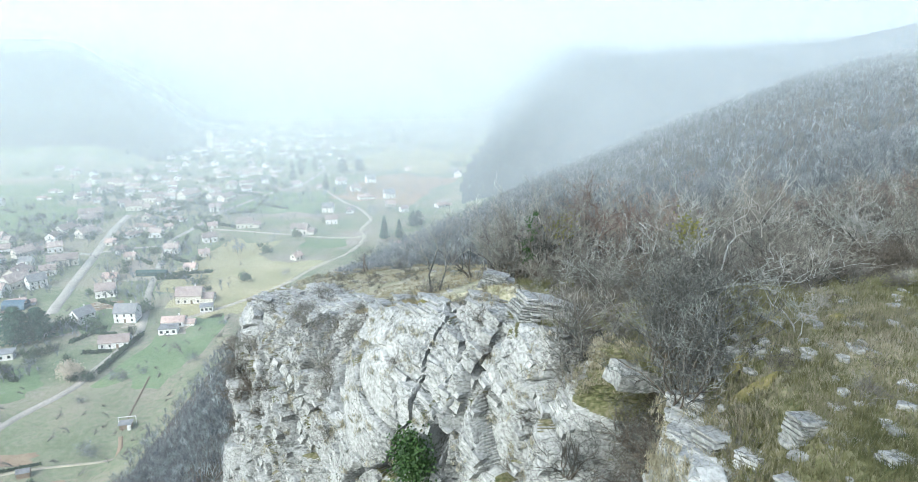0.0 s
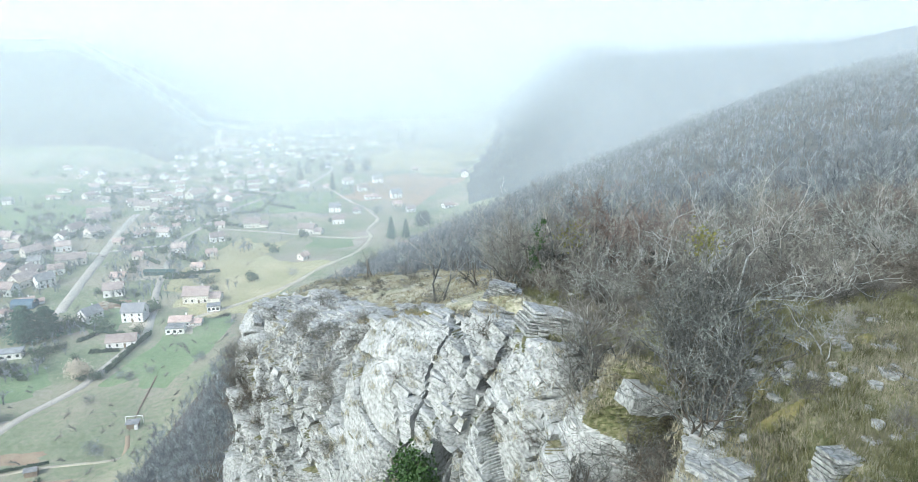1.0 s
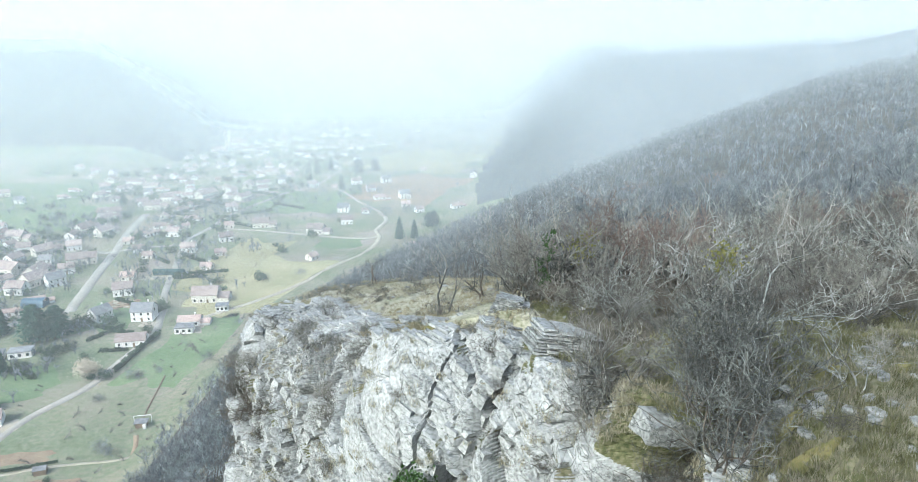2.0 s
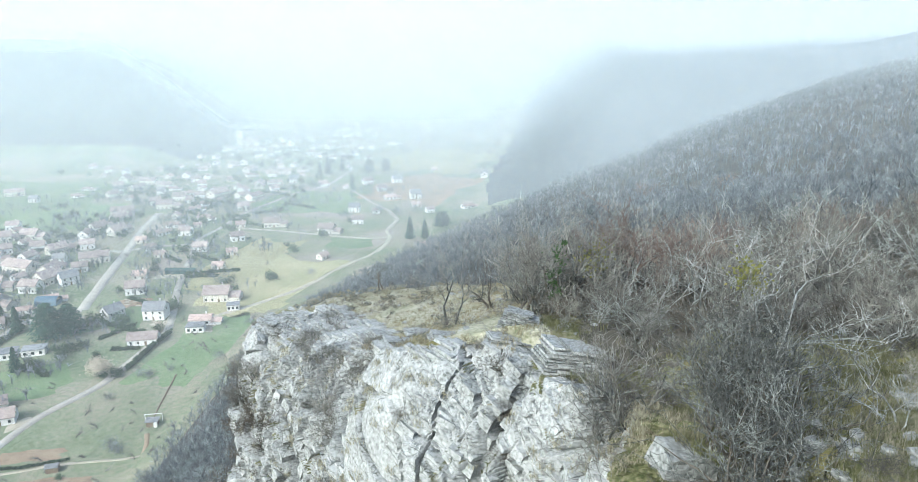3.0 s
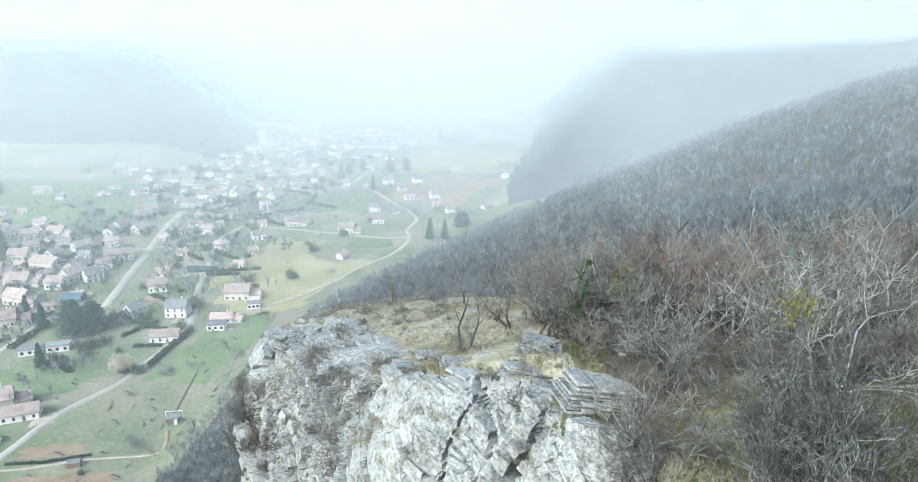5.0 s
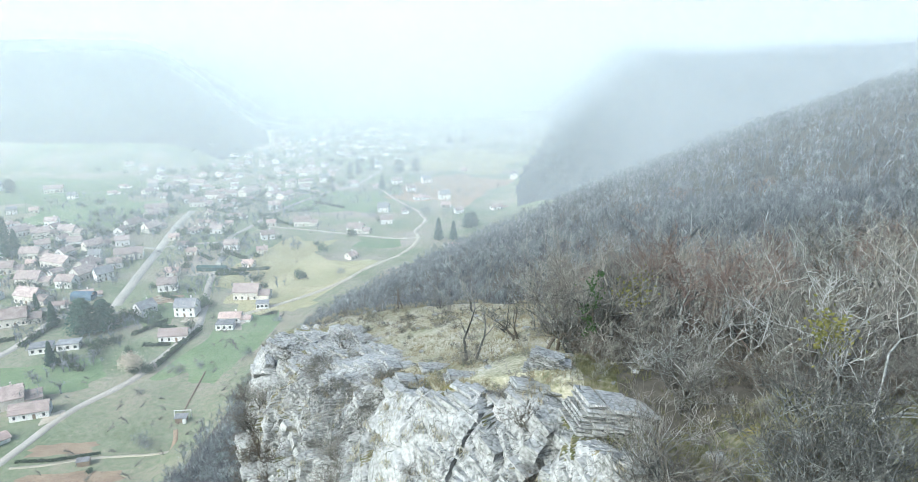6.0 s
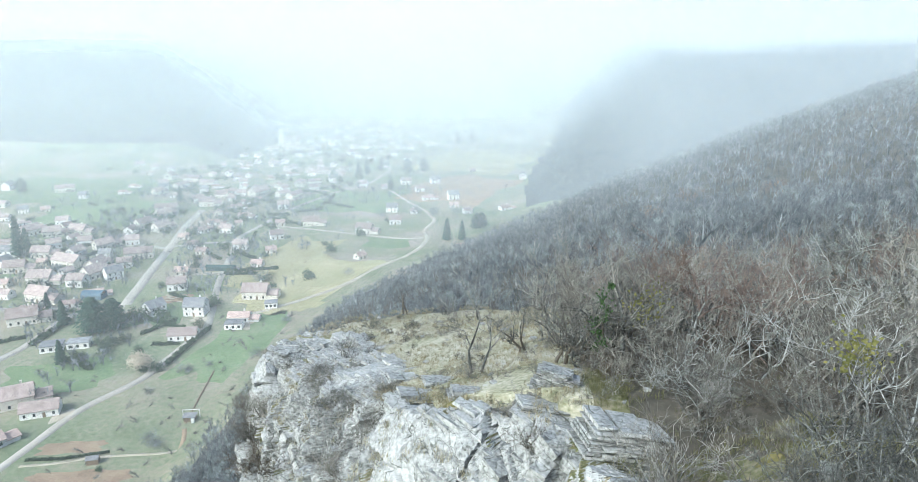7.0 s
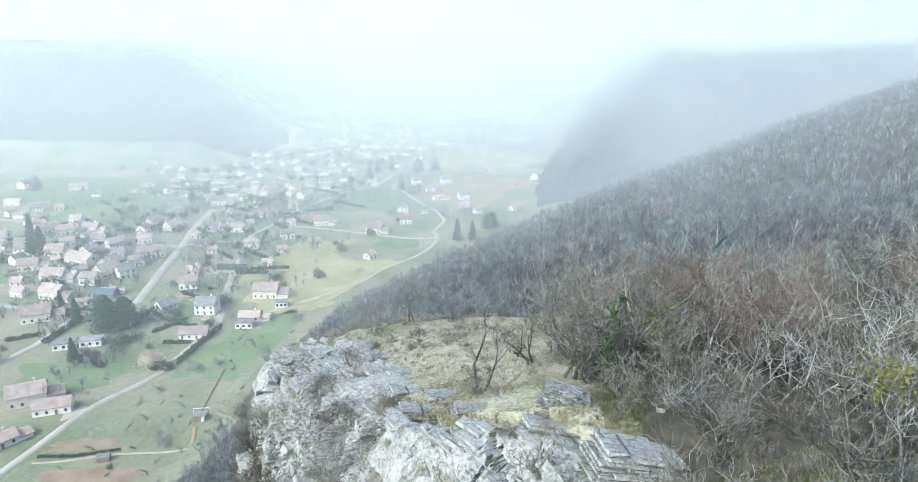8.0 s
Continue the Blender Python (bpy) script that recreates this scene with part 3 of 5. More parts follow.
def bare_plant(rng, height, stems, spread, limb_r, levels=4, kids=5, up=0.35, twig_r=0.004, wriggle=0.22):
    """Limbs and twigs of a leafless tree or shrub with its foot at the origin."""
    stem_list, crown = [], ([], [])

    def grow(p, d, length, r, level):
        last = level >= levels - 1
        n = 1 if last else (5 if level == 0 else (3 if level == 1 else 2))
        pts, rads = [p.copy()], [r]
        q, dd = p.copy(), d.copy()
        for k in range(n):
            dd = (dd + Vector((rng.gauss(0, 1), rng.gauss(0, 1), rng.gauss(0, 0.6))) * wriggle * (1.4 if n < 4 else 1) + Vector((0, 0, up * 0.12))).normalized()
            q = q + dd * (length / n)
            pts.append(q.copy())
            rads.append(max(r * (1 - 0.62 * (k + 1) / n), twig_r * 0.6))
        if level == 0:
            stem_list.append(([], []))
        store = crown if level else stem_list[-1]
        if last:
            a = dd.orthogonal().normalized() * r
            b = dd.cross(a)
            i = len(store[0])
            store[0].extend((p + a, p - 0.5 * a + 0.87 * b, p - 0.5 * a - 0.87 * b, q))
            store[1].extend(((i, i + 1, i + 3, i + 3), (i + 1, i + 2, i + 3, i + 3), (i + 2, i, i + 3, i + 3)))
            return
        tube(store[0], store[1], pts, rads, 6 if level == 0 else (4 if level == 1 else 3))
        count = kids + rng.randint(-1, 1) + (1 if level == 0 else 0)
        for c in range(count):
            f = rng.uniform(0.22, 1.0) if c else 1.0
            k = min(int(f * n), n - 1)
            at = pts[k].lerp(pts[k + 1], f * n - k) if f < 1 else pts[-1]
            side = Vector((rng.gauss(0, 1), rng.gauss(0, 1), rng.gauss(0.15, 0.7))).normalized()
            nd = (dd * (0.75 if c else 1.2) + side * (0.85 if c else 0.3) + Vector((0, 0, up))).normalized()
            grow(at, nd, length * rng.uniform(0.42, 0.68), max(rads[k] * rng.uniform(0.5, 0.72), twig_r), level + 1)

    for s in range(stems):
        a = 2 * math.pi * (s + rng.random() * 0.7) / stems
        lean = spread * rng.uniform(0.5, 1.1)
        d = Vector((math.cos(a) * lean, math.sin(a) * lean, 1)).normalized()
        foot = Vector((math.cos(a), math.sin(a), 0)) * (0.06 * height * (stems > 1)) + Vector((0, 0, -0.12))
        grow(foot, d, height * rng.uniform(0.45, 0.6), limb_r * rng.uniform(0.7, 1.1), 0)
    return stem_list, crown


def leaves(V, F, centre, rng, n, radius, size):
    for _ in range(n):
        c = centre + Vector((rng.gauss(0, radius), rng.gauss(0, radius), rng.gauss(0, radius)))
        a = Vector((rng.gauss(0, 1), rng.gauss(0, 1), rng.gauss(0, 1))).normalized() * size
        b = a.orthogonal().normalized() * size * rng.uniform(0.6, 1.0)
        k = len(V)
        V.extend((c - a * 0.5, c + b * 0.5, c + a * 0.6, c - b * 0.5))
        F.append((k, k + 1, k + 2, k + 3))


def plant_thing(name, rng, label, category, group, bark, twig, **kw):
    root = thing(name, Matrix(), label, category, group)
    stem_list, crown = bare_plant(rng, **kw)
    if name in ("heath", "thorn_bush", "dark_scrub"):
        for v, f in stem_list:
            k = len(crown[0])
            crown[0].extend(v)
            crown[1].extend(tuple(i + k for i in g) for g in f)
        stem_list = []
    for v, f in stem_list:
        part_np("trunk" if len(stem_list) == 1 else "stem", v, f, bark, root, smooth=True)
    tagged(part_np("crown", crown[0], crown[1], twig, root), kind="stuff")
    return root


rng = random.Random(5)


def land_at(x, y):
    return float(land(np.array([x]), np.array([y]), 0.0)[0])


KINDS = {
    "oak": ("oak", "leafless stunted oak with crooked grey limbs on the rocky shoulder", "tree", M_BARK, M_TWIG,
            dict(height=3.3, stems=1, spread=0.15, limb_r=0.075, levels=5, kids=3, up=0.12, twig_r=0.0075, wriggle=0.34)),
    "oak2": ("oak", "leafless dark-limbed crooked oak on the rocky shoulder", "tree", M_DARKBARK, M_BARK,
             dict(height=3.4, stems=2, spread=0.4, limb_r=0.065, levels=5, kids=3, up=0.15, twig_r=0.0075, wriggle=0.34)),
    "ash": ("ash", "leafless slender tree with pale upright twigs above the crag", "tree", M_BARK, M_ASHTWIG,
            dict(height=3.4, stems=2, spread=0.3, limb_r=0.045, levels=5, kids=3, up=0.32, twig_r=0.0072, wriggle=0.26)),
    "rowan": ("rowan", "leafless tree with fine reddish-brown twigs", "tree", M_BARK, M_REDTWIG,
              dict(height=3.3, stems=2, spread=0.35, limb_r=0.045, levels=5, kids=4, up=0.25, twig_r=0.0068, wriggle=0.28)),
    "hazel": ("hazel", "leafless many-stemmed grey shrub growing among grass and rock", "shrub", M_BARK, M_TWIG,
              dict(height=2.6, stems=9, spread=0.55, limb_r=0.034, levels=4, kids=3, up=0.2, twig_r=0.0075, wriggle=0.3)),
    "thorn": ("thorn_bush", "low leafless tangled grey-brown thorn bush", "shrub", M_TWIG, M_TWIG,
              dict(height=1.3, stems=8, spread=0.85, limb_r=0.016, levels=4, kids=4, up=0.08, twig_r=0.0052, wriggle=0.38)),
    "dogwood": ("dogwood", "tall dense leafless dark grey shrub at the head of a gully", "shrub", M_DARKBARK, M_BARK,
                dict(height=3.0, stems=14, spread=0.27, limb_r=0.028, levels=4, kids=3, up=0.25, twig_r=0.007, wriggle=0.3)),
    "snag": ("pale_snag", "bleached pale grey leafless tree with bare forking limbs", "tree", M_PALE, M_PALE,
             dict(height=3.2, stems=3, spread=0.5, limb_r=0.036, levels=5, kids=3, up=0.18, twig_r=0.007, wriggle=0.27)),
    "spindle": ("spindle_bush", "pale grey leafless bush of many upright crooked stems", "shrub", M_PALE, M_ASHTWIG,
                dict(height=2.4, stems=10, spread=0.5, limb_r=0.024, levels=4, kids=3, up=0.22, twig_r=0.008, wriggle=0.32)),
    "scrub": ("dark_scrub", "low dark leafless scrub clinging to the rock", "shrub", M_DARKBARK, M_DARKBARK,
              dict(height=1.0, stems=9, spread=0.9, limb_r=0.013, levels=4, kids=4, up=0.1, twig_r=0.0045, wriggle=0.34)),
}
made_of, used = {}, set()
for key, (name, label, cat, bark, twig, kw) in KINDS.items():
    made_of[key] = plant_thing(name, rng, label, cat, "bare trees on the shoulder" if cat == "tree" else "bare shrubs on the shoulder", bark, twig, **kw)


def plant(kind, x, y, scale=1.0, z=None, turn=None, lean=0.0):
    turn = rng.uniform(0, 360) if turn is None else turn
    z = land_at(x, y) if z is None else z
    m = pose(x, y, z, 0, 0, 0) @ pose(0, 0, 0, lean, 0, 0) @ pose(0, 0, 0, 0, 0, turn)
    src = made_of[kind]
    if kind not in used:
        used.add(kind)
        src.matrix_basis = m
        ob = src
    else:
        ob = copy_thing(src, m)
    ob.scale = (scale, scale, scale)
    return ob


# trees and shrubs that stand out along the rim
for kind, x, y, sc in (("oak2", -4.2, 28.9, 0.56), ("ash", -0.65, 19.0, 0.78), ("oak2", 0.4, 20.5, 0.55), ("spindle", 2.2, 12.9, 0.52), ("spindle", 2.45, 13.3, 0.55), ("dogwood", 3.45, 9.4, 0.72), ("dogwood", 3.65, 9.9, 0.78), ("dogwood", 3.4, 10.1, 0.7), ("dogwood", 3.75, 10.5, 0.75), ("dogwood", 3.9, 9.6, 0.5), ("dogwood", 3.9, 11.2, 0.75), ("dogwood", 4.15, 11.5, 0.72), ("dogwood", 4.3, 11.1, 0.6), ("thorn", 3.2, 12.2, 0.4), ("thorn", 2.7, 12.5, 0.5),
                       ("snag", 5.0, 12.9, 0.85), ("thorn", 4.0, 10.6, 0.6), ("thorn", 6.2, 10.9, 0.5), ("hazel", 4.6, 13.4, 0.85), ("snag", 3.4, 15.2, 0.5), ("oak2", 1.9, 17.7, 0.8),
                       ("thorn", 6.9, 12.6, 0.7), ("ash", 6.0, 15.0, 0.8), ("oak2", 1.2, 18.6, 0.7), ("ash", 0.9, 21.5, 0.6), ("oak", -1.2, 27.4, 0.5), ("hazel", -2.6, 28.6, 0.35), ("snag", 5.3, 9.8, 0.42), ("dogwood", 3.55, 10.9, 0.8), ("dogwood", 4.1, 10.2, 0.7), ("oak2", 1.6, 18.3, 0.85), ("oak2", 17.0, 37.0, 1.5), ("oak2", 19.5, 40.0, 1.5), ("oak2", 15.0, 34.0, 1.3), ("oak2", 24.0, 46.0, 1.6), ("oak2", 13.0, 31.0, 1.2), ("thorn", -3.5, 26.8, 0.35), ("thorn", -5.6, 25.6, 0.45), ("hazel", -5.0, 23.4, 0.35)):
    plant(kind, x, y, sc)
# thicket on the shoulder, thinning into the woods behind
stands = []
tries = 0
while len(stands) < 230 and tries < 9000:
    tries += 1
    y = 13.6 + 30 * rng.random() ** 1.6
    x = rng.uniform(1.0, 0.62 * y + 5)
    if (y < 18.4 - 0.5 * x and x < 6) or (x < 1.2 and rng.random() < 0.75):
        continue
    if y < 14.2 + 0.12 * max(0, x - 7):
        continue
    gap = 0.55 + 0.02 * (y - 13)
    if stands and min((x - a) ** 2 + (y - b) ** 2 for a, b in stands) < gap * gap:
        continue
    stands.append((x, y))
    front = y < 17 + 0.1 * x
    pick = ("hazel", "ash", "thorn", "snag") if front else (("oak", "ash", "ash", "hazel", "oak") if x < 3 else ("oak", "oak2", "ash", "hazel", "oak2", "snag", "rowan", "rowan" if y > 22 else "oak2"))
    plant(rng.choice(pick), x, y, rng.uniform(0.6, 0.9) if front else rng.uniform(0.75, 1.05))
# dark tangled undergrowth below the thicket
q = random.Random(64)
k = 0
while k < 150:
    y = 13.5 + 14 * q.random() ** 1.3
    x = q.uniform(1.8, 0.62 * y + 3)
    if y > 17.6 - 0.5 * x or x > 5:
        plant(q.choice(("scrub", "thorn", "scrub")), x, y, q.uniform(0.6, 1.25))
        k += 1
k = 0
while k < 70:
    x, y = q.uniform(2.6, 9.0), q.uniform(13.2, 18.0)
    if y > 17.6 - 0.9 * x:
        plant(q.choice(("spindle", "hazel", "thorn")), x, y, q.uniform(0.3, 0.6))
        k += 1
# low heath and dry herbs on the turf
q = random.Random(91)
made_of["heath"] = plant_thing("heath", q, "low grey-brown twiggy heath on dry turf", "shrub", "low heath on the shoulder", M_TWIG, M_TWIG,
                               height=0.5, stems=4, spread=1.0, limb_r=0.006, levels=3, kids=5, up=0.1, twig_r=0.0038, wriggle=0.36)
k = 0
while k < 110:
    x, y = q.uniform(-6.5, 12), q.uniform(5.5, 27)
    if not bool(inside_rim(np.array([x]), np.array([y]), 0.2)[0]) or (x > 1 and y > 17 + 0.3 * x) or (x < 0 and q.random() < 0.4):
        continue
    plant("heath", x, y, q.uniform(0.5, 1.3))
    k += 1
q = random.Random(14)
k = 0
while k < 90:
    x, y = q.uniform(3.5, 10.5), q.uniform(5.6, 14.0)
    if (x - 4.6) ** 2 + (y - 8.0) ** 2 < 0.5 or (x > 4.4 and x < 5.6 and y > 9.6 and y < 12 and q.random() < 0.7):
        continue
    plant(q.choice(("thorn", "heath", "heath", "heath")) if x < 7.5 else q.choice(("thorn", "hazel", "heath")), x, y, q.uniform(0.25, 0.5))
    k += 1
k = 0
while k < 100:
    x, y = q.uniform(3.3, 11.5), 5.4 + 8.6 * q.random()
    if fbm(np.array([x * 0.9]), np.array([y * 0.9]), 40, 2)[0] > -0.12 or q.random() < 0.3:
        plant("heath", x, y, q.uniform(0.3, 0.7))
    k += 1
k = 0
while k < 85:
    x, y = q.uniform(-6.5, 1.0), q.uniform(16.5, 29)
    if bool(inside_rim(np.array([x]), np.array([y]), 0.5)[0]):
        plant("thorn" if k % 3 == 0 else "heath", x, y, q.uniform(0.2, 0.4) if k % 3 == 0 else q.uniform(0.5, 1.1))
        k += 1
# scrub rooted in the face and its gullies: metres along the rim, metres down, size
for kind, s0, d0, sc in (("scrub", 40.8, 2.7, 1.2), ("scrub", 41.3, 3.2, 1.0), ("scrub", 40.2, 3.5, 0.8), ("scrub", 42.0, 2.6, 0.8), ("spindle", 35.2, 1.2, 0.5), ("spindle", 35.8, 2.0, 0.5), ("spindle", 36.4, 0.6, 0.45), ("spindle", 34.6, 1.8, 0.42), ("hazel", 41.9, 2.4, 0.5), ("hazel", 42.6, 2.8, 0.5), ("hazel", 41.4, 1.6, 0.45), ("spindle", 39.4, 0.2, 0.5), ("spindle", 38.0, 0.1, 0.42), ("thorn", 34.0, 0.9, 0.75), ("thorn", 34.6, 0.3, 0.7),
                         ("thorn", 34.0, 2.0, 0.65), ("thorn", 35.8, 0.2, 0.6), ("thorn", 38.4, 0.1, 0.6), ("thorn", 39.6, 0.1, 0.5), ("thorn", 41.5, 0.1, 0.45), ("hazel", 26.6, 0.4, 0.8), ("hazel", 26.9, 0.7, 0.6),
                         ("thorn", 26.6, 0.9, 0.7), ("thorn", 25.1, 1.9, 1.0), ("dogwood", 25.6, 1.8, 0.5), ("dogwood", 25.9, 2.6, 0.55), ("dogwood", 25.4, 2.6, 0.5), ("dogwood", 25.7, 3.4, 0.6), ("dogwood", 25.0, 2.2, 0.45), ("thorn", 25.3, 1.0, 0.8), ("scrub", 24.9, 3.4, 1.1), ("scrub", 35.2, 2.8, 0.8), ("scrub", 38.6, 2.2, 0.8), ("scrub", 39.4, 4.0, 0.9), ("scrub", 37.2, 4.4, 0.8), ("scrub", 29.0, 1.6, 0.5), ("thorn", 34.6, 1.5, 0.7), ("scrub", 42.8, 1.8, 0.8), ("scrub", 27.6, 3.1, 0.55), ("scrub", 27.2, 1.8, 0.5),
                         ("dogwood", 24.6, 1.2, 0.42), ("dogwood", 25.2, 1.4, 0.4), ("scrub", 24.4, 1.6, 1.1), ("scrub", 25.0, 1.3, 1.2), ("scrub", 25.4, 2.0, 1.3), ("scrub", 24.8, 2.6, 1.3), ("thorn", 24.7, 1.9, 0.9), ("thorn", 25.6, 2.4, 0.9),
                         ("scrub", 41.6, 2.0, 1.1), ("scrub", 42.4, 3.4, 1.1), ("thorn", 41.0, 1.2, 0.8), ("thorn", 42.2, 1.4, 0.8), ("scrub", 43.2, 3.0, 1.0), ("scrub", 41.2, 4.4, 1.0),
                         ("scrub", 29.2, 0.9, 0.6), ("scrub", 29.9, 0.2, 0.55), ("thorn", 30.5, -0.3, 0.4), ("scrub", 31.5, 1.0, 0.3), ("thorn", 36.9, 2.5, 0.5), ("thorn", 33.4, 3.2, 0.5)):
    p, o = face_point(s0, d0)
    plant(kind, p.x + o.x * 0.02, p.y + o.y * 0.02, sc, p.z, None, 0.0)


q = random.Random(8)
for k in range(30):
    s0, d0 = (q.uniform(35, 43.5), q.uniform(-0.8, 0.3)) if k < 12 else (q.uniform(33.5, 43.5), q.uniform(0.6, 5.5))
    p, o = face_point(s0, d0)
    plant(q.choice(("thorn", "thorn", "scrub", "heath")), p.x, p.y, q.uniform(0.3, 0.55), p.z)


# ---- ivy, moss and dry grass ----
def ivy(name, spots, n, size, mat, label, spread):
    q = random.Random(len(label))
    V, F = [], []
    for c, r in spots:
        leaves(V, F, Vector(c), q, n, r * spread, size)
    root = thing(name, Matrix(), label, "ivy" if mat is M_IVY else "bush")
    return tagged(part_np("foliage", V, F, mat, root), kind="stuff")


z0 = land_at(1.9, 17.7)
ivy("ivy", [((1.83 + 0.10 * math.sin(k * 1.7) + 0.02 * k, 17.6 + 0.05 * math.cos(k * 2.3), z0 + 0.6 + 0.17 * k), 0.10 + 0.05 * math.sin(k * 2.9)) for k in range(9)], 45, 0.055, M_IVY, "dark green ivy climbing an oak trunk", 0.6)
p, o = face_point(30.85, 3.1)
ivy("ivy", [((p.x + o.x * 0.2 + 0.15 * math.sin(k * 2.1), p.y + o.y * 0.2, p.z - 0.45 + 0.16 * k), 0.36) for k in range(7)], 340, 0.07, M_IVY, "dense dark green ivy bush hanging in the crack of the crag", 0.55)
z0 = land_at(4.6, 13.4)
ivy("box_bush", [((4.65 + 0.1 * math.sin(k), 13.3, z0 + 1.1 + 0.1 * k), 0.22) for k in range(5)], 60, 0.06, M_OLIVE, "small olive-green evergreen bush among bare twigs", 0.6)
z0 = land_at(3.0, 17.9)
ivy("box_bush", [((2.75 + 0.12 * math.sin(k * 2), 17.8, z0 + 1.3 + 0.1 * k), 0.25) for k in range(5)], 40, 0.06, M_OLIVE, "ochre-green leafy crown between bare trees", 0.7)
for k, (x, y) in enumerate(((4.21, 8.9), (4.45, 8.85), (5.05, 10.26), (5.25, 10.4), (3.9, 13.6), (-0.9, 16.2), (6.6, 11.9), (4.3, 9.6), (6.2, 10.3))):
    q = np.random.default_rng(k)
    n = 14
    a, r = np.meshgrid(np.linspace(0, 2 * np.pi, n, endpoint=False), np.linspace(0, 1, 6))
    rad = r * (0.14 + 0.05 * np.sin(3 * a + k))
    X, Y = x + rad * np.cos(a) * 1.4, y + rad * np.sin(a)
    Z = land(X, Y, 0.0) + 0.10 * (1 - r ** 2) - 0.02 + 0.04 * q.random(X.shape) * (1 - r)
    i = np.arange(X.size).reshape(X.shape)
    i2 = np.roll(i, -1, 1)
    tagged(new("moss_cushion", mesh_np("moss_cushion", np.stack([X, Y, Z], -1).reshape(-1, 3), np.stack([i[:-1], i2[:-1], i2[1:], i[1:]], -1).reshape(-1, 4), M_MOSS, smooth=True)),
           "ochre moss cushion on thin turf", "moss", "moss cushions")


def grass(name, X, Y, Z, tall, mat, label, seed, per=7):
    """Tufts of fine dry blades."""
    r = np.random.default_rng(seed)
    n = len(X)
    a, l = r.uniform(0, 2 * np.pi, (n, per)), tall * r.uniform(0.5, 1.2, (n, per))
    bend = r.uniform(0.2, 0.9, (n, per))
    bx, by, bz = X[:, None] + r.normal(0, 0.035, (n, per)), Y[:, None] + r.normal(0, 0.035, (n, per)), Z[:, None] - 0.02 + 0 * a
    w = 0.004 + 0.004 * r.random((n, per))
    tx, ty, tz = bx + np.cos(a) * bend * l, by + np.sin(a) * bend * l, bz + l * (1 - 0.35 * bend)
    px, py = -np.sin(a) * w, np.cos(a) * w
    V = np.stack([np.stack([bx - px, by - py, bz], -1), np.stack([bx + px, by + py, bz], -1), np.stack([tx, ty, tz], -1)], 2).reshape(-1, 3)
    return tagged(new(name, mesh_np(name, V, np.arange(len(V)).reshape(-1, 3), mat)), label, "grass", kind="stuff")


r = np.random.default_rng(77)
X, Y = r.uniform(-7.5, 17, 60000), 5 + 27 * r.random(60000) ** 1.3
ok = inside_rim(X, Y, 0.25) & (fbm(X * 0.8, Y * 0.8, 5, 3) > -0.12)
ok &= ~((X > 2.4) & (Y > 13.3) & (r.random(len(X)) < 0.75))
X, Y = X[ok][:26000], Y[ok][:26000]
pale = X + 0.8 * fbm(X / 2, Y / 2, 6, 3) < 1.6
grass("dry_grass", X[~pale], Y[~pale], land(X[~pale], Y[~pale], 0.0), 0.19, M_GRASS, "dry olive and straw-coloured grass on the shoulder", 1, 8)
grass("straw_grass", X[pale], Y[pale], land(X[pale], Y[pale], 0.0), 0.12, M_STRAWGRASS, "short pale straw grass behind the rim", 3, 7)
# rank bleached and olive grass on the near shoulder
r = np.random.default_rng(79)
X, Y = r.uniform(3.0, 12.5, 30000), 5 + 9.5 * r.random(30000)
ok = inside_rim(X, Y, 0.15) & (fbm(X * 1.1, Y * 1.1, 15, 3) > -0.16)
X, Y = X[ok], Y[ok]
tone = fbm(X * 0.7, Y * 0.7, 16, 3) + 0.12 * r.normal(size=len(X)) > 0.03
grass("bleached_grass", X[tone], Y[tone], land(X[tone], Y[tone], 0.0), 0.15, M_PALEGRASS, "bleached tufts of dead grass on the near shoulder", 4, 8)
grass("olive_grass", X[~tone], Y[~tone], land(X[~tone], Y[~tone], 0.0), 0.13, M_GRASS, "olive tufts of short grass on the near shoulder", 5, 8)
# tufts on the ledges of the face
r = np.random.default_rng(78)
gs, gd = r.uniform(20, 45, 900), 8 * r.random(900) ** 1.3
pts = [face_point(a, b) for a, b in zip(gs, gd)]
wanted = fbm(gs * 0.7, gd * 0.7, 9, 2) > 0.0
rs, rd = r.uniform(21.5, 26.6, 420), r.uniform(-0.9, 1.4, 420)
pts += [face_point(a, b) for a, b in zip(rs, rd)]
wanted = np.concatenate([wanted, rd < 0.9])
C = np.array([tuple(p[0] + p[1] * 0.03) for p, k in zip(pts, wanted) if k])
C = np.repeat(C, 9, 0) + r.normal(0, 0.06, (9 * len(C), 3))
grass("ledge_grass", C[:, 0], C[:, 1], C[:, 2], 0.13, M_PALEGRASS, "tufts of dry grass on the ledges of the crag", 2, 8)


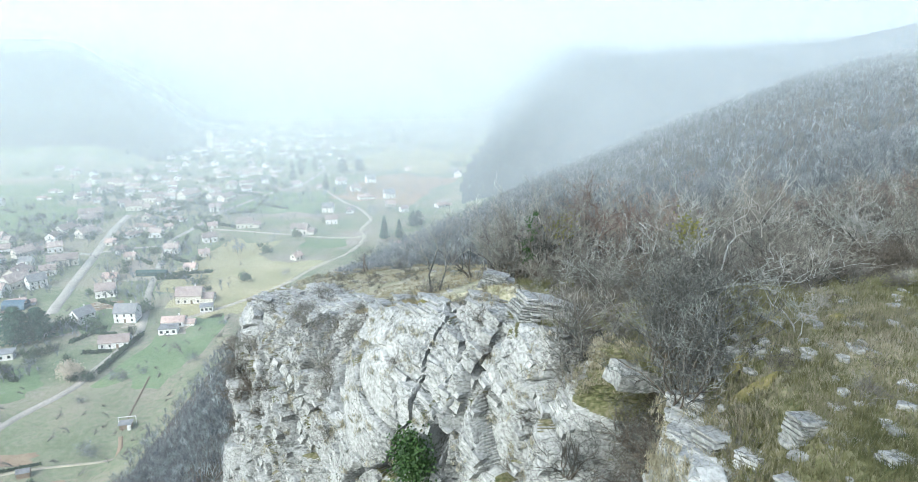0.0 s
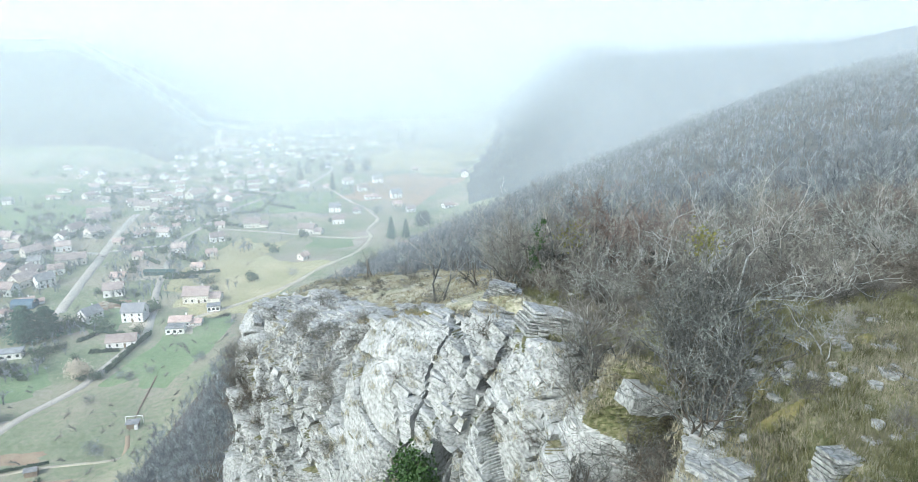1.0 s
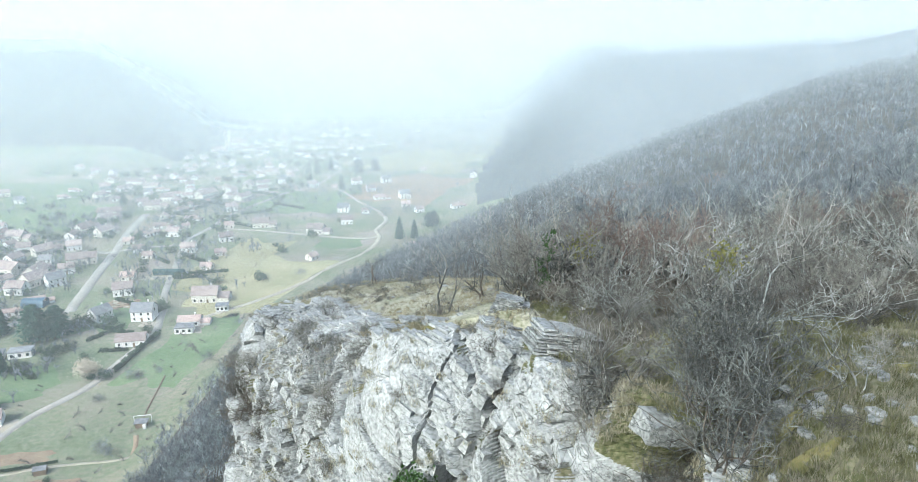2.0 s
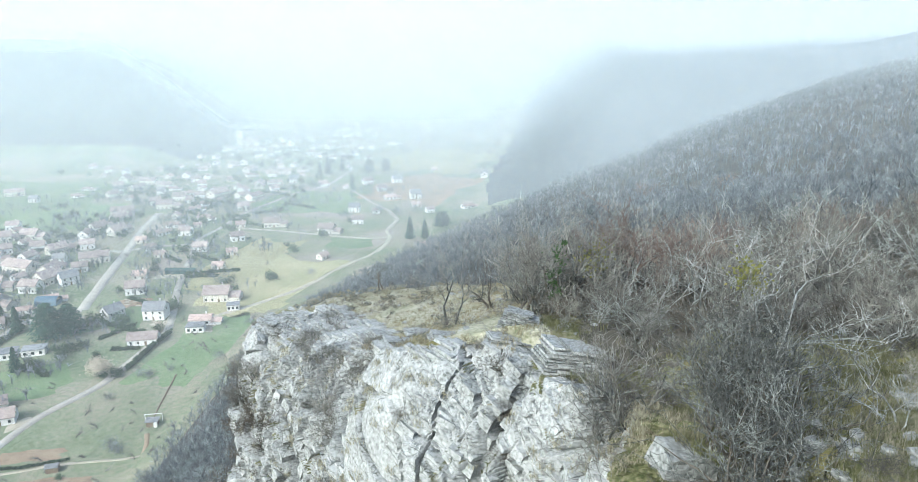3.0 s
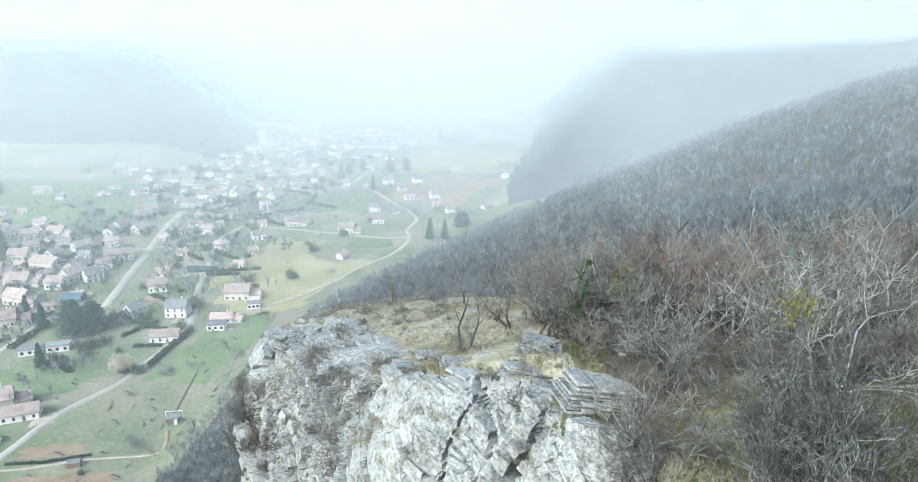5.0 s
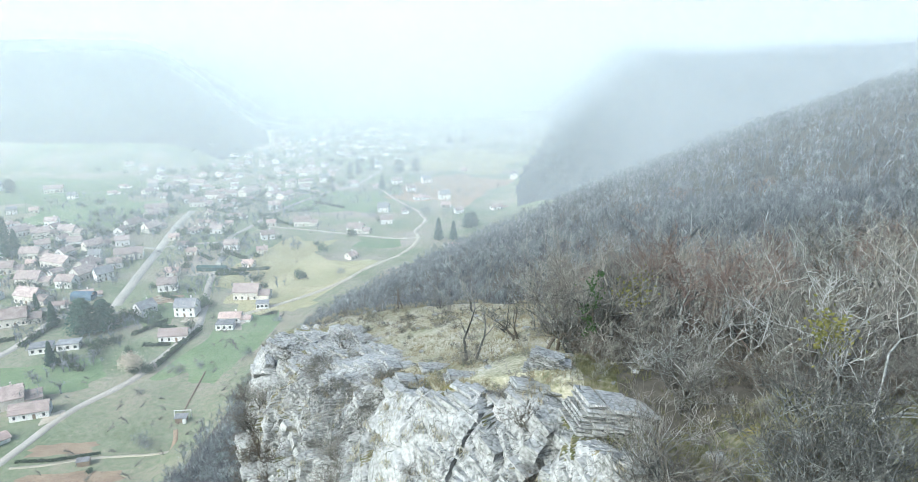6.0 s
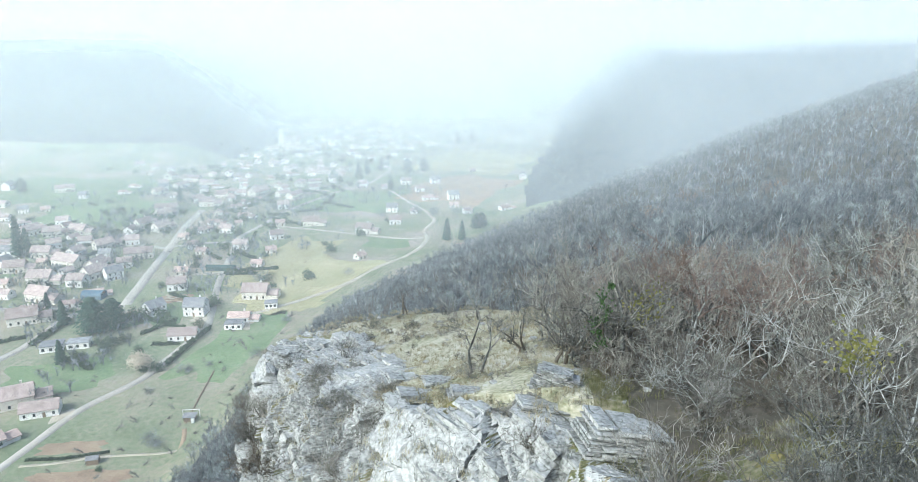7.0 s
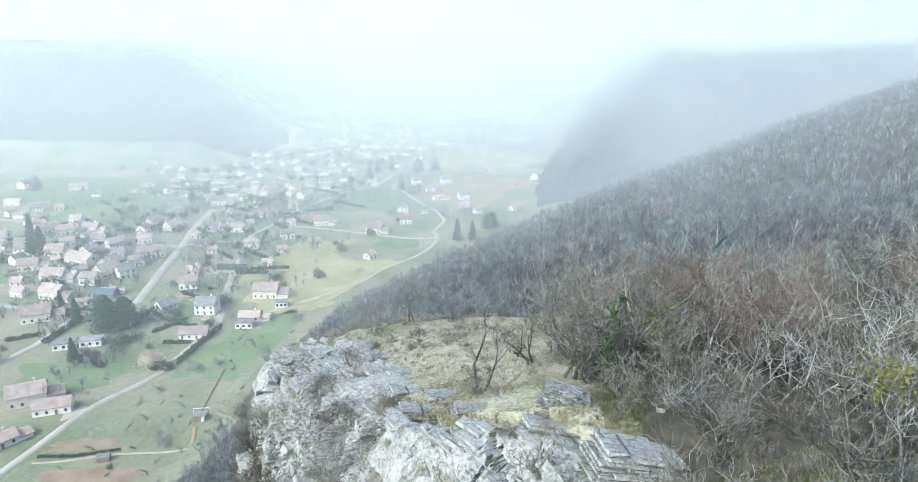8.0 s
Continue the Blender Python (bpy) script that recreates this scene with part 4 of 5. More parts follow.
# ---- loose rock: bedded blocks and stones ----
def slab_mesh(q, w, d, t):
    """One weathered bed: an uneven many-sided plate."""
    n = 7
    ring = [(math.cos(2 * math.pi * (k + q.uniform(-0.3, 0.3)) / n), math.sin(2 * math.pi * (k + q.uniform(-0.3, 0.3)) / n), q.uniform(0.72, 1.15)) for k in range(n)]
    V, F = [], []
    for z, f in ((0.0, 0.93), (0.3, 1.0), (0.75, 1.0), (1.0, 0.9)):
        for c, s2, rr in ring:
            V.append((w / 2 * c * rr * f * q.uniform(0.96, 1.04), d / 2 * s2 * rr * f, t * z + q.uniform(-0.08, 0.08) * t))
    bm = bmesh.new()
    vs = [bm.verts.new(v) for v in V]
    for k in range(3):
        for i in range(n):
            j = (i + 1) % n
            bm.faces.new((vs[k * n + i], vs[k * n + j], vs[(k + 1) * n + j], vs[(k + 1) * n + i]))
    bm.faces.new(vs[:n][::-1])
    bm.faces.new(vs[3 * n:])
    return bm


def outcrop(x, y, z, w, d, high, tilt, turn, seed, label):
    """Parallel thin beds, each broken into plates that stand more or less proud, partly sunk in the turf."""
    q = random.Random(seed)
    root = thing("outcrop", pose(x, y, z, 0, 0, turn) @ pose(0, 0, 0, -4, tilt, 0), label, "rock", "outcrops on the shoulder")
    X, Y, Z = Vector((1, 0, 0)), Vector((0, 1, 0)), Vector((0, 0, 1))
    h, inner = -0.18, False
    high *= 0.8
    while h < high:
        inner = not inner
        t = q.uniform(0.012, 0.02) if inner else q.choice((0.028, 0.036, 0.05, 0.065))
        f = (1.0 - 0.25 * max(0, h) / high) * (0.86 if inner else 1.0)
        a, end = -w / 2 * f * q.uniform(0.8, 1.1), w / 2 * f * q.uniform(0.8, 1.1)
        back = q.uniform(-0.05, 0.05) * d
        while a < end:
            l = q.uniform(0.22, 0.65) * w
            c = X * (a + l / 2) + Y * (back + q.uniform(-0.07, 0.07) * d) + Z * (h + t / 2)
            vs = []
            for i, j, k in ((-1, -1, -1), (1, -1, -1), (1, 1, -1), (-1, 1, -1), (-1, -1, 1), (1, -1, 1), (1, 1, 1), (-1, 1, 1)):
                vs.append(tuple(c + X * (i * l / 2 * q.uniform(0.86, 1.02)) + Y * (k * d / 2 * (0.84 if inner else 1.0) * q.uniform(0.86, 1.05)) + Z * (j * t / 2 * q.uniform(0.75, 1.0))))
            part_np("slab", vs, BLOCK_F, M_GREYROCK if y < 13.5 and seed % 3 else M_ROCK, root)
            a += l * q.uniform(0.96, 1.12)
        h += t
    return root


for x, y, w, d, high, tilt, turn, label in (
        (4.38, 7.6, 0.50, 0.42, 0.30, 7, 12, "stack of thin pale limestone beds in the turf"),
        (3.62, 8.35, 0.75, 0.55, 0.16, 9, 25, "ledge of thin pale limestone beds at the rim"),
        (3.45, 7.85, 0.70, 0.5, 0.05, 9, 20, "ledge of thin pale limestone beds at the rim"),
        (3.85, 7.75, 0.45, 0.4, 0.06, 8, 35, "broken limestone beds beside dry grass"),
        (3.55, 7.15, 0.70, 0.5, 0.08, 9, 10, "ledge of thin pale limestone beds at the rim"),
        (4.05, 7.0, 0.5, 0.4, 0.08, 8, 30, "broken limestone beds beside dry grass"),
        (4.42, 9.85, 0.42, 0.3, 0.07, 5, 30, "small broken limestone ledge in the turf"),
        (4.62, 9.55, 0.34, 0.3, 0.06, 5, -10, "small broken limestone ledge in the turf"),
        (4.35, 10.7, 0.5, 0.4, 0.09, 5, 10, "small flat limestone ledge in the turf"),
        (5.62, 9.45, 0.42, 0.3, 0.06, 6, -14, "flat limestone beds showing through turf"),
        (6.0, 9.3, 0.42, 0.3, 0.05, 6, -12, "flat limestone beds showing through turf"),
        (6.4, 9.9, 0.35, 0.3, 0.06, 6, 20, "flat limestone beds showing through turf"),
        (5.0, 6.7, 0.42, 0.3, 0.10, 6, 15, "flat limestone beds showing through turf"),
        (5.35, 6.45, 0.35, 0.3, 0.06, 6, 5, "flat limestone beds showing through turf"),
        (4.95, 7.9, 0.32, 0.25, 0.05, 6, 15, "flat limestone beds showing through turf"),
        (5.3, 7.35, 0.30, 0.25, 0.05, 6, -20, "flat limestone beds showing through turf"),
        (4.3, 12.6, 0.4, 0.3, 0.14, 5, 0, "small limestone block below shrubs"),
        (3.35, 13.2, 0.5, 0.4, 0.10, 8, 15, "small limestone block below shrubs")):
    outcrop(x, y, land_at(x, y) - 0.03, w * 0.85, d * 0.85, high, tilt, turn, int(x * 100 + y * 10), label)
outcrop(1.75, 14.6, 123.88, 1.15, 0.8, 0.56, 13, 14, 4, "bedded white limestone block on the rim")
outcrop(0.85, 16.4, 123.92, 0.75, 0.5, 0.52, 14, -5, 5, "grey weathered limestone block on the rim")
outcrop(0.5, 15.65, 123.68, 0.85, 0.5, 0.46, 15, 14, 6, "low bedded limestone block beside turf")
outcrop(-0.15, 15.8, 123.35, 0.45, 0.4, 0.24, 12, 10, 13, "low bedded limestone block beside turf")
outcrop(-1.4, 18.6, land_at(-1.4, 18.6), 1.0, 0.5, 0.08, 10, 20, 15, "flat limestone beds showing through straw turf")
outcrop(-2.6, 19.8, land_at(-2.6, 19.8), 1.0, 0.5, 0.10, 10, 24, 16, "flat limestone beds showing through straw turf")
outcrop(-1.9, 17.6, land_at(-1.9, 17.6), 0.9, 0.5, 0.10, 12, 20, 18, "flat limestone beds showing through straw turf")
outcrop(-3.4, 21.4, land_at(-3.4, 21.4), 1.1, 0.5, 0.10, 10, 26, 19, "flat limestone beds showing through straw turf")
outcrop(-0.8, 17.0, land_at(-0.8, 17.0), 0.7, 0.4, 0.08, 10, 16, 21, "flat limestone beds showing through straw turf")
root = thing("boulder", pose(3.15, 11.0, 124.2, 0, 14, 18), "pale grey limestone block with a smooth broken face", "rock", "outcrops on the shoulder")
bm = bmesh.new()
corner = block_verts(random.Random(6), Vector((0, 0, 0)), Vector((1, 0, 0)), Vector((0, 0, 1)), Vector((0, 1, 0)), 0.95, 0.42, 0.6)
vs = [bm.verts.new(v) for v in corner]
for f in BLOCK_F:
    bm.faces.new([vs[k] for k in f])
bmesh.ops.subdivide_edges(bm, edges=bm.edges, cuts=9, use_grid_fill=True)
for v in bm.verts:
    n = noise.noise_vector(v.co * 2.3) * 0.05 + noise.noise_vector(v.co * 7.0) * 0.02
    n.z += 0.025 * (math.floor((v.co.z + 0.2 * v.co.x) * 9) % 2)
    v.co += n
bmesh.ops.recalc_face_normals(bm, faces=bm.faces)
part("body", bm, M_GREYROCK, root)
stone_src = []
q = random.Random(21)
for k in range(4):
    root = thing("stone", Matrix(), "small pale limestone stone lying in the turf", "stone", "stones on the shoulder")
    part("body", slab_mesh(q, 0.2, 0.14, 0.05), M_GREYROCK, root)
    stone_src.append(root)
k = 0
while k < 230:
    x, y = (q.uniform(-6.5, 11), q.uniform(6, 29)) if k < 90 else (q.uniform(3.4, 8.5), q.uniform(5.5, 11.5))
    if not bool(inside_rim(np.array([x]), np.array([y]), 0.4)[0]) or (x > 3 and y > 15):
        continue
    m = pose(x, y, land_at(x, y) - 0.01, q.uniform(-10, 10), q.uniform(-10, 10), q.uniform(0, 360))
    if k < 4:
        stone_src[k].matrix_basis = m
        ob = stone_src[k]
    else:
        ob = copy_thing(stone_src[k % 4], m)
    ob.scale = (q.uniform(0.4, 1.5),) * 3
    k += 1


# ---- winter woods on the slopes ----
def light_tree(seed, levels=4, kids=4):
    """Branches of a distant leafless tree one metre high: feet, tips and widths."""
    q = random.Random(seed)
    feet, tips, wide = [], [], []

    def grow(p, d, length, r, level):
        e = p + d * length
        feet.append(tuple(p)), tips.append(tuple(e)), wide.append(r)
        if level == levels - 1:
            return
        for c in range(kids + (2 if level == 0 else 0)):
            f = q.uniform(0.3, 1.0)
            side = Vector((q.gauss(0, 1), q.gauss(0, 1), q.gauss(0.2, 0.6))).normalized()
            grow(p + d * length * f, (d * 0.7 + side * 0.9 + Vector((0, 0, 0.3))).normalized(), length * q.uniform(0.45, 0.68), r * 0.6, level + 1)

    grow(Vector((0, 0, 0)), Vector((q.gauss(0, 0.08), q.gauss(0, 0.08), 1)).normalized(), 0.6, 0.016, 0)
    return np.array(feet), np.array(tips), np.array(wide)


def scatter_woods(name, n, pick, size, levels, kids, label, seed, thick=1.0, low=False):
    """One mass of leafless trees, each with its own turn, height and spread."""
    r = np.random.default_rng(seed)
    x, y = pick(r, n)
    z = land(x, y)
    keep = ((z > 3.0) | low) & ~(inside_rim(x, y) & (y < 44) & (x < 30))
    x, y, z = x[keep], y[keep], z[keep]
    parts = []
    for v in range(8):
        feet, tips, wide = light_tree(seed * 10 + v, levels, kids)
        X, Y, Z = x[v::8], y[v::8], z[v::8]
        k = len(X)
        h = (size * r.uniform(0.6, 1.25, k) * (0.8 + 0.5 * vnoise(X / 14, Y / 14, 3)))[:, None]
        a = r.uniform(0, 2 * np.pi, k)[:, None]
        c, s2, wd = np.cos(a), np.sin(a), h * r.uniform(0.9, 1.35, (k, 1))

        def put(p):
            return np.stack([X[:, None] + wd * (c * p[:, 0] - s2 * p[:, 1]), Y[:, None] + wd * (s2 * p[:, 0] + c * p[:, 1]), Z[:, None] - 0.1 + h * p[:, 2]], -1)
        f, t = put(feet), put(tips)
        ang = r.uniform(0, np.pi, f.shape[:2])
        o = np.stack([np.cos(ang), np.sin(ang), 0.3 * np.cos(3 * ang)], -1) * (wide * thick)[None, :, None] * h[..., None]
        parts.append(np.stack([f - o, f + o, t], 2).reshape(-1, 3))
    V = np.concatenate(parts)
    ob = new(name, mesh_np(name, V, np.arange(len(V)).reshape(-1, 3), M_HAZEWOODS))
    return tagged(ob, label, "woodland", kind="stuff")


def on_near_slope(r, n):
    y = 28 + 130 * r.random(n * 4) ** 1.2
    x = r.uniform(-110, 130, n * 4)
    ok = (x < 0.75 * y + 25) & (x > -0.95 * y - 10)
    return x[ok][:n], y[ok][:n]


def on_far_part(r, n):
    y = 120 + 330 * r.random(n * 4) ** 1.2
    x = r.uniform(-110, 290, n * 4)
    ok = x < 0.75 * y + 25
    return x[ok][:n], y[ok][:n]


scatter_woods("slope_woods", 5200, on_near_slope, 4.8, 4, 4, "dense leafless winter woodland in hazy blue-grey covering the steep slope", 3, 1.5)
scatter_woods("slope_woods", 9000, on_far_part, 5.2, 3, 5, "leafless grey winter woodland on the hill flank", 5, 2.0)
def in_gardens(r, n):
    y = 215 + 400 * r.random(n * 3) ** 1.1
    x = np.where(y > 520, -60 - 0.27 * y, -235 - 0.1 * (520 - y)) + r.normal(0, 60 + 0.04 * y, n * 3)
    clear = abs(x - np.interp(y, (313, 368, 411, 469, 514), (-203, -219, -231, -248, -258))) > 8
    ok = clear & (vnoise(x / 35, y / 35, 2) > 0.45) & ~((y < 330) & (x > -172)) & ~((y < 520) & (x > -125))
    return x[ok][:n], y[ok][:n]



scatter_woods("garden_trees", 2300, in_gardens, 5.0, 4, 4, "leafless garden trees scattered between the village houses", 6, 3.2, True)


# ---- valley: roads and fields ----
def ribbon(name, pts, width, mat, label, category, lift=0.05):
    """A road laid on the land: a strip with a slight camber and a real thickness."""
    p = np.array(pts, float)
    d = np.concatenate([[0], np.cumsum(np.hypot(*np.diff(p, axis=0).T))])
    s = np.linspace(0, d[-1], max(int(d[-1] / 3), 8))
    c = np.stack([np.interp(s, d, p[:, 0]), np.interp(s, d, p[:, 1])], -1)
    for _ in range(4):
        c[1:-1] = (c[:-2] + 2 * c[1:-1] + c[2:]) / 4
    t = np.gradient(c, axis=0)
    t /= np.linalg.norm(t, axis=1)[:, None]
    nrm = np.stack([t[:, 1], -t[:, 0]], -1)
    rows = []
    for o, l in ((-0.52, -0.3), (-0.5, 0.0), (0, 0.04), (0.5, 0.0), (0.52, -0.3)):
        wob = width * (1 + 0.03 * np.sin(s * 0.21 + o * 3) + 0.03 * np.sin(s * 0.57))
        q = c + nrm * (o * wob)[:, None]
        rows.append(np.stack([q[:, 0], q[:, 1], land(q[:, 0], q[:, 1]) + lift + l], -1))
    V = np.stack(rows, 1).reshape(-1, 3)
    i = np.arange(len(s) * 5).reshape(-1, 5)
    F = np.stack([i[:-1, :-1], i[:-1, 1:], i[1:, 1:], i[1:, :-1]], -1).reshape(-1, 4)
    return tagged(new(name, mesh_np(name, V, F, mat, smooth=True)), label, category, kind="structure")


LANE = ((-166, 140), (-164, 173), (-163, 179), (-162, 194), (-162, 206), (-159, 218), (-154, 229), (-150, 239), (-150, 252), (-149, 270), (-148, 290), (-158, 319), (-168, 344), (-183, 396), (-197, 442), (-192, 474), (-192, 510))
MAIN = ((-203, 313), (-219, 368), (-231, 411), (-248, 469), (-258, 514))
ribbon("road", LANE, 3.6, M_ROAD, "pale worn asphalt lane curving up from the village", "road")
ribbon("road", MAIN, 5.6, M_ROAD, "straight grey asphalt village street", "road", 0.09)
ribbon("road", ((-240, 200), (-224, 230), (-219, 261), (-220, 273), (-223, 294), (-216, 306), (-203, 313)), 4.4, M_ROAD, "grey lane between garden hedges", "road", 0.07)
ribbon("track", ((-158, 178), (-148, 180), (-138, 185), (-123, 188), (-114, 189), (-108, 193), (-104, 196)), 1.3, M_TRACK, "pale gravel farm track along the meadow", "track")
ribbon("track", ((-111, 191), (-113, 198), (-116, 204)), 1.6, M_EARTH, "worn earth track up to a small shed", "track", 0.08)
ribbon("track", ((-140, 300), (-116, 327), (-103, 345), (-94, 363), (-86, 388), (-72, 410), (-66, 433), (-65, 454), (-71, 469), (-66, 500), (-78, 530)), 3.2, M_TRACK, "pale gravel track along the foot of the wooded slope", "track")
ribbon("track", ((-65, 454), (-78, 448), (-99, 452), (-117, 457), (-150, 466), (-190, 474)), 3.0, M_TRACK, "pale gravel lane between fields", "track", 0.08)
ribbon("track", ((-125, 612), (-97, 559), (-78, 530)), 3.0, M_TRACK, "thin pale track crossing a field", "track")
ribbon("road", ((-192, 510), (-171, 588), (-148, 629), (-141, 707), (-180, 840)), 3.6, M_ROAD, "distant village street in haze", "road")
ribbon("track", ((-97, 880), (-97, 907), (-100, 984), (-89, 1054), (-71, 1125)), 3.6, M_TRACK, "pale hairpin track on a distant slope", "track")
ribbon("road", ((-203, 313), (-260, 300), (-330, 320), (-420, 380)), 4.4, M_ROAD, "grey side street past houses", "road", 0.07)
ribbon("road", ((-231, 411), (-290, 420), (-345, 455), (-440, 470)), 4.0, M_ROAD, "pale side street with a parking loop", "road", 0.07)
ribbon("track", ((-193, 430), (-215, 425), (-231, 415)), 3.0, M_ROAD, "short link lane between houses", "road", 0.11)


def field(x0, y0, x1, y1, mat, label, turn=0.0, seed=0, lift=0.025):
    """A parcel of land with an uneven edge, draped on the ground."""
    n = 12
    u, v = np.meshgrid(np.linspace(-0.5, 0.5, n), np.linspace(-0.5, 0.5, n))
    w, h = x1 - x0, y1 - y0
    wob = 1 + 0.10 * np.sin(5 * np.arctan2(v, u) + seed) + 0.06 * np.sin(9 * np.arctan2(v, u) + 2 * seed)
    a, b = u * w * wob, v * h * wob
    c, s = math.cos(radians(turn)), math.sin(radians(turn))
    x, y = (x0 + x1) / 2 + a * c - b * s, (y0 + y1) / 2 + a * s + b * c
    z = land(x, y) + lift
    i = np.arange(n * n).reshape(n, n)
    F = np.stack([i[:-1, :-1], i[:-1, 1:], i[1:, 1:], i[1:, :-1]], -1).reshape(-1, 4)
    return tagged(new("field", mesh_np("field", np.stack([x, y, z], -1).reshape(-1, 3), F, mat, smooth=True)), label, "field", kind="structure")


field(-140, 240, -112, 310, M_GREEN, "bright green meadow below the woods", -6, 1)
field(-206, 222, -166, 250, M_GREEN, "bright green garden lawn beside the lane", 20, 2)
field(-142, 310, -96, 400, M_STRAW, "pale straw-coloured fallow field", -14, 3)
field(-165, 345, -130, 440, M_STRAW, "dry tan pasture beside the village", -8, 4, 0.035)
field(-150, 198, -120, 226, M_MEADOW, "yellow-green rough pasture", 8, 5)
field(-158, 186, -138, 193, M_EARTH, "brown strip of tilled earth", 12, 6, 0.045)
field(-150, 168, -120, 178, M_EARTH, "brown garden plot beside the track", 10, 7)
field(-190, 290, -166, 330, M_GREEN, "green orchard lawn between houses", 10, 8)
field(-105, 425, -76, 448, M_GREEN, "small green paddock inside a track bend", 0, 9)
field(-190, 520, -110, 600, M_GREEN, "wide green meadow beyond the houses", -5, 10)
field(-100, 560, -20, 680, M_EARTH, "brown vineyard slope with bare rows", -20, 11)
field(-110, 700, 0, 840, M_STRAW, "pale distant vineyard on a low slope", -15, 12)
field(-380, 460, -290, 540, M_GREEN, "green meadow left open among houses", 10, 13)
field(-470, 520, -330, 640, M_GREEN, "wide green field under a far hill", 8, 14, 0.03)
field(-330, 330, -290, 350, M_GREEN, "green garden between houses", 5, 15)


# ---- houses ----
def gable_body(w, d, h, rise):
    bm = bmesh.new()
    prof = ((-d / 2, -0.5), (d / 2, -0.5), (d / 2, h), (0, h + rise), (-d / 2, h))
    a = [bm.verts.new((-w / 2, y, z)) for y, z in prof]
    b = [bm.verts.new((w / 2, y, z)) for y, z in prof]
    bm.faces.new(a)
    bm.faces.new(b[::-1])
    for k in range(5):
        k2 = (k + 1) % 5
        bm.faces.new((a[k2], a[k], b[k], b[k2]))
    bmesh.ops.recalc_face_normals(bm, faces=bm.faces)
    return bm


def gable_roof(w, d, h, rise, over=0.45, thick=0.22):
    """One shell: stepped tile courses on both slopes, run along the ridge."""
    k = rise / (d / 2)
    half = d / 2 + over
    n = max(4, int(half / 0.8))
    up = []
    for c in range(n):
        y0, y1 = half * (1 - c / n), half * (1 - (c + 1) / n)
        up += [(y0, h + rise - y0 * k + thick + 0.07), (y1, h + rise - y1 * k + thick)]
    prof = [(y, z) for y, z in up] + [(-y, z) for y, z in up[::-1]] + [(-half, h + rise - half * k + 0.02), (0, h + rise + 0.02), (half, h + rise - half * k + 0.02)]
    bm = bmesh.new()
    ends = [[bm.verts.new((x, y, z)) for y, z in prof] for x in (-w / 2 - over, w / 2 + over)]
    m = len(prof)
    for i in range(m):
        j = (i + 1) % m
        bm.faces.new((ends[0][i], ends[0][j], ends[1][j], ends[1][i]))
    bm.faces.new(ends[0][::-1])
    bm.faces.new(ends[1])
    bmesh.ops.recalc_face_normals(bm, faces=bm.faces)
    return bm


def house(w, d, h, rise, wall, roof, label, storeys=2, chimney=True, group="village houses", annex=False, frames=False):
    root = thing("house", Matrix(), label, "house", group)
    part("wall", gable_body(w, d, h, rise), wall, root)
    rf = part("roof", gable_roof(w, d, h, rise), roof, root)
    if chimney:
        bm = bmesh.new()
        box(bm, w * 0.22 - 0.35, w * 0.22 + 0.35, 0.4, 1.1, h + rise * 0.5, h + rise + 1.0)
        box(bm, w * 0.22 - 0.42, w * 0.22 + 0.42, 0.33, 1.17, h + rise + 1.0, h + rise + 1.12)
        part("chimney", bm, M_RENDER, rf)
    n = max(2, int(w / 3.2))
    for st in range(storeys):
        for k in range(n):
            x = -w / 2 + w * (k + 0.5) / n
            for sgn in (-1,):
                if st == 0 and k == n // 2 and sgn == -1:
                    bm = bmesh.new()
                    box(bm, x - 0.55, x + 0.55, -d / 2 - 0.05, -d / 2 + 0.1, 0, 2.15)
                    part("door", bm, M_TIMBER, root)
                    continue
                zc = 1.5 + st * 2.7
                if zc + 0.7 > h:
                    continue
                bm = bmesh.new()
                y = sgn * d / 2
                box(bm, x - 0.5, x + 0.5, min(y, y + sgn * 0.04), max(y, y + sgn * 0.04), zc - 0.65, zc + 0.65)
                win = part("window", bm, M_GLASS, root)
                if not frames:
                    continue
                bm = bmesh.new()
                for s2 in (-1, 1):
                    box(bm, x + s2 * 0.55 - 0.08, x + s2 * 0.55 + 0.08, min(y, y + sgn * 0.07), max(y, y + sgn * 0.07), zc - 0.72, zc + 0.72)
                box(bm, x - 0.63, x + 0.63, min(y, y + sgn * 0.1), max(y, y + sgn * 0.1), zc - 0.8, zc - 0.7)
                part("window_frame", bm, M_WHITE, win)
    for sgn in (-1, 1):
        bm = bmesh.new()
        x = sgn * w / 2
        box(bm, min(x, x + sgn * 0.04), max(x, x + sgn * 0.04), -0.5, 0.5, h - 1.1, h + 0.3)
        part("window", bm, M_GLASS, root)
    if annex:
        bm = gable_body(w * 0.45, d * 0.8, h * 0.6, rise * 0.6)
        bmesh.ops.translate(bm, verts=bm.verts, vec=(w * 0.72, -d * 0.05, 0))
        part("annex_wall", bm, wall, root)
        bm = gable_roof(w * 0.45, d * 0.8, h * 0.6, rise * 0.6)
        bmesh.ops.translate(bm, verts=bm.verts, vec=(w * 0.72, -d * 0.05, 0))
        part("annex_roof", bm, roof, root)
    return root


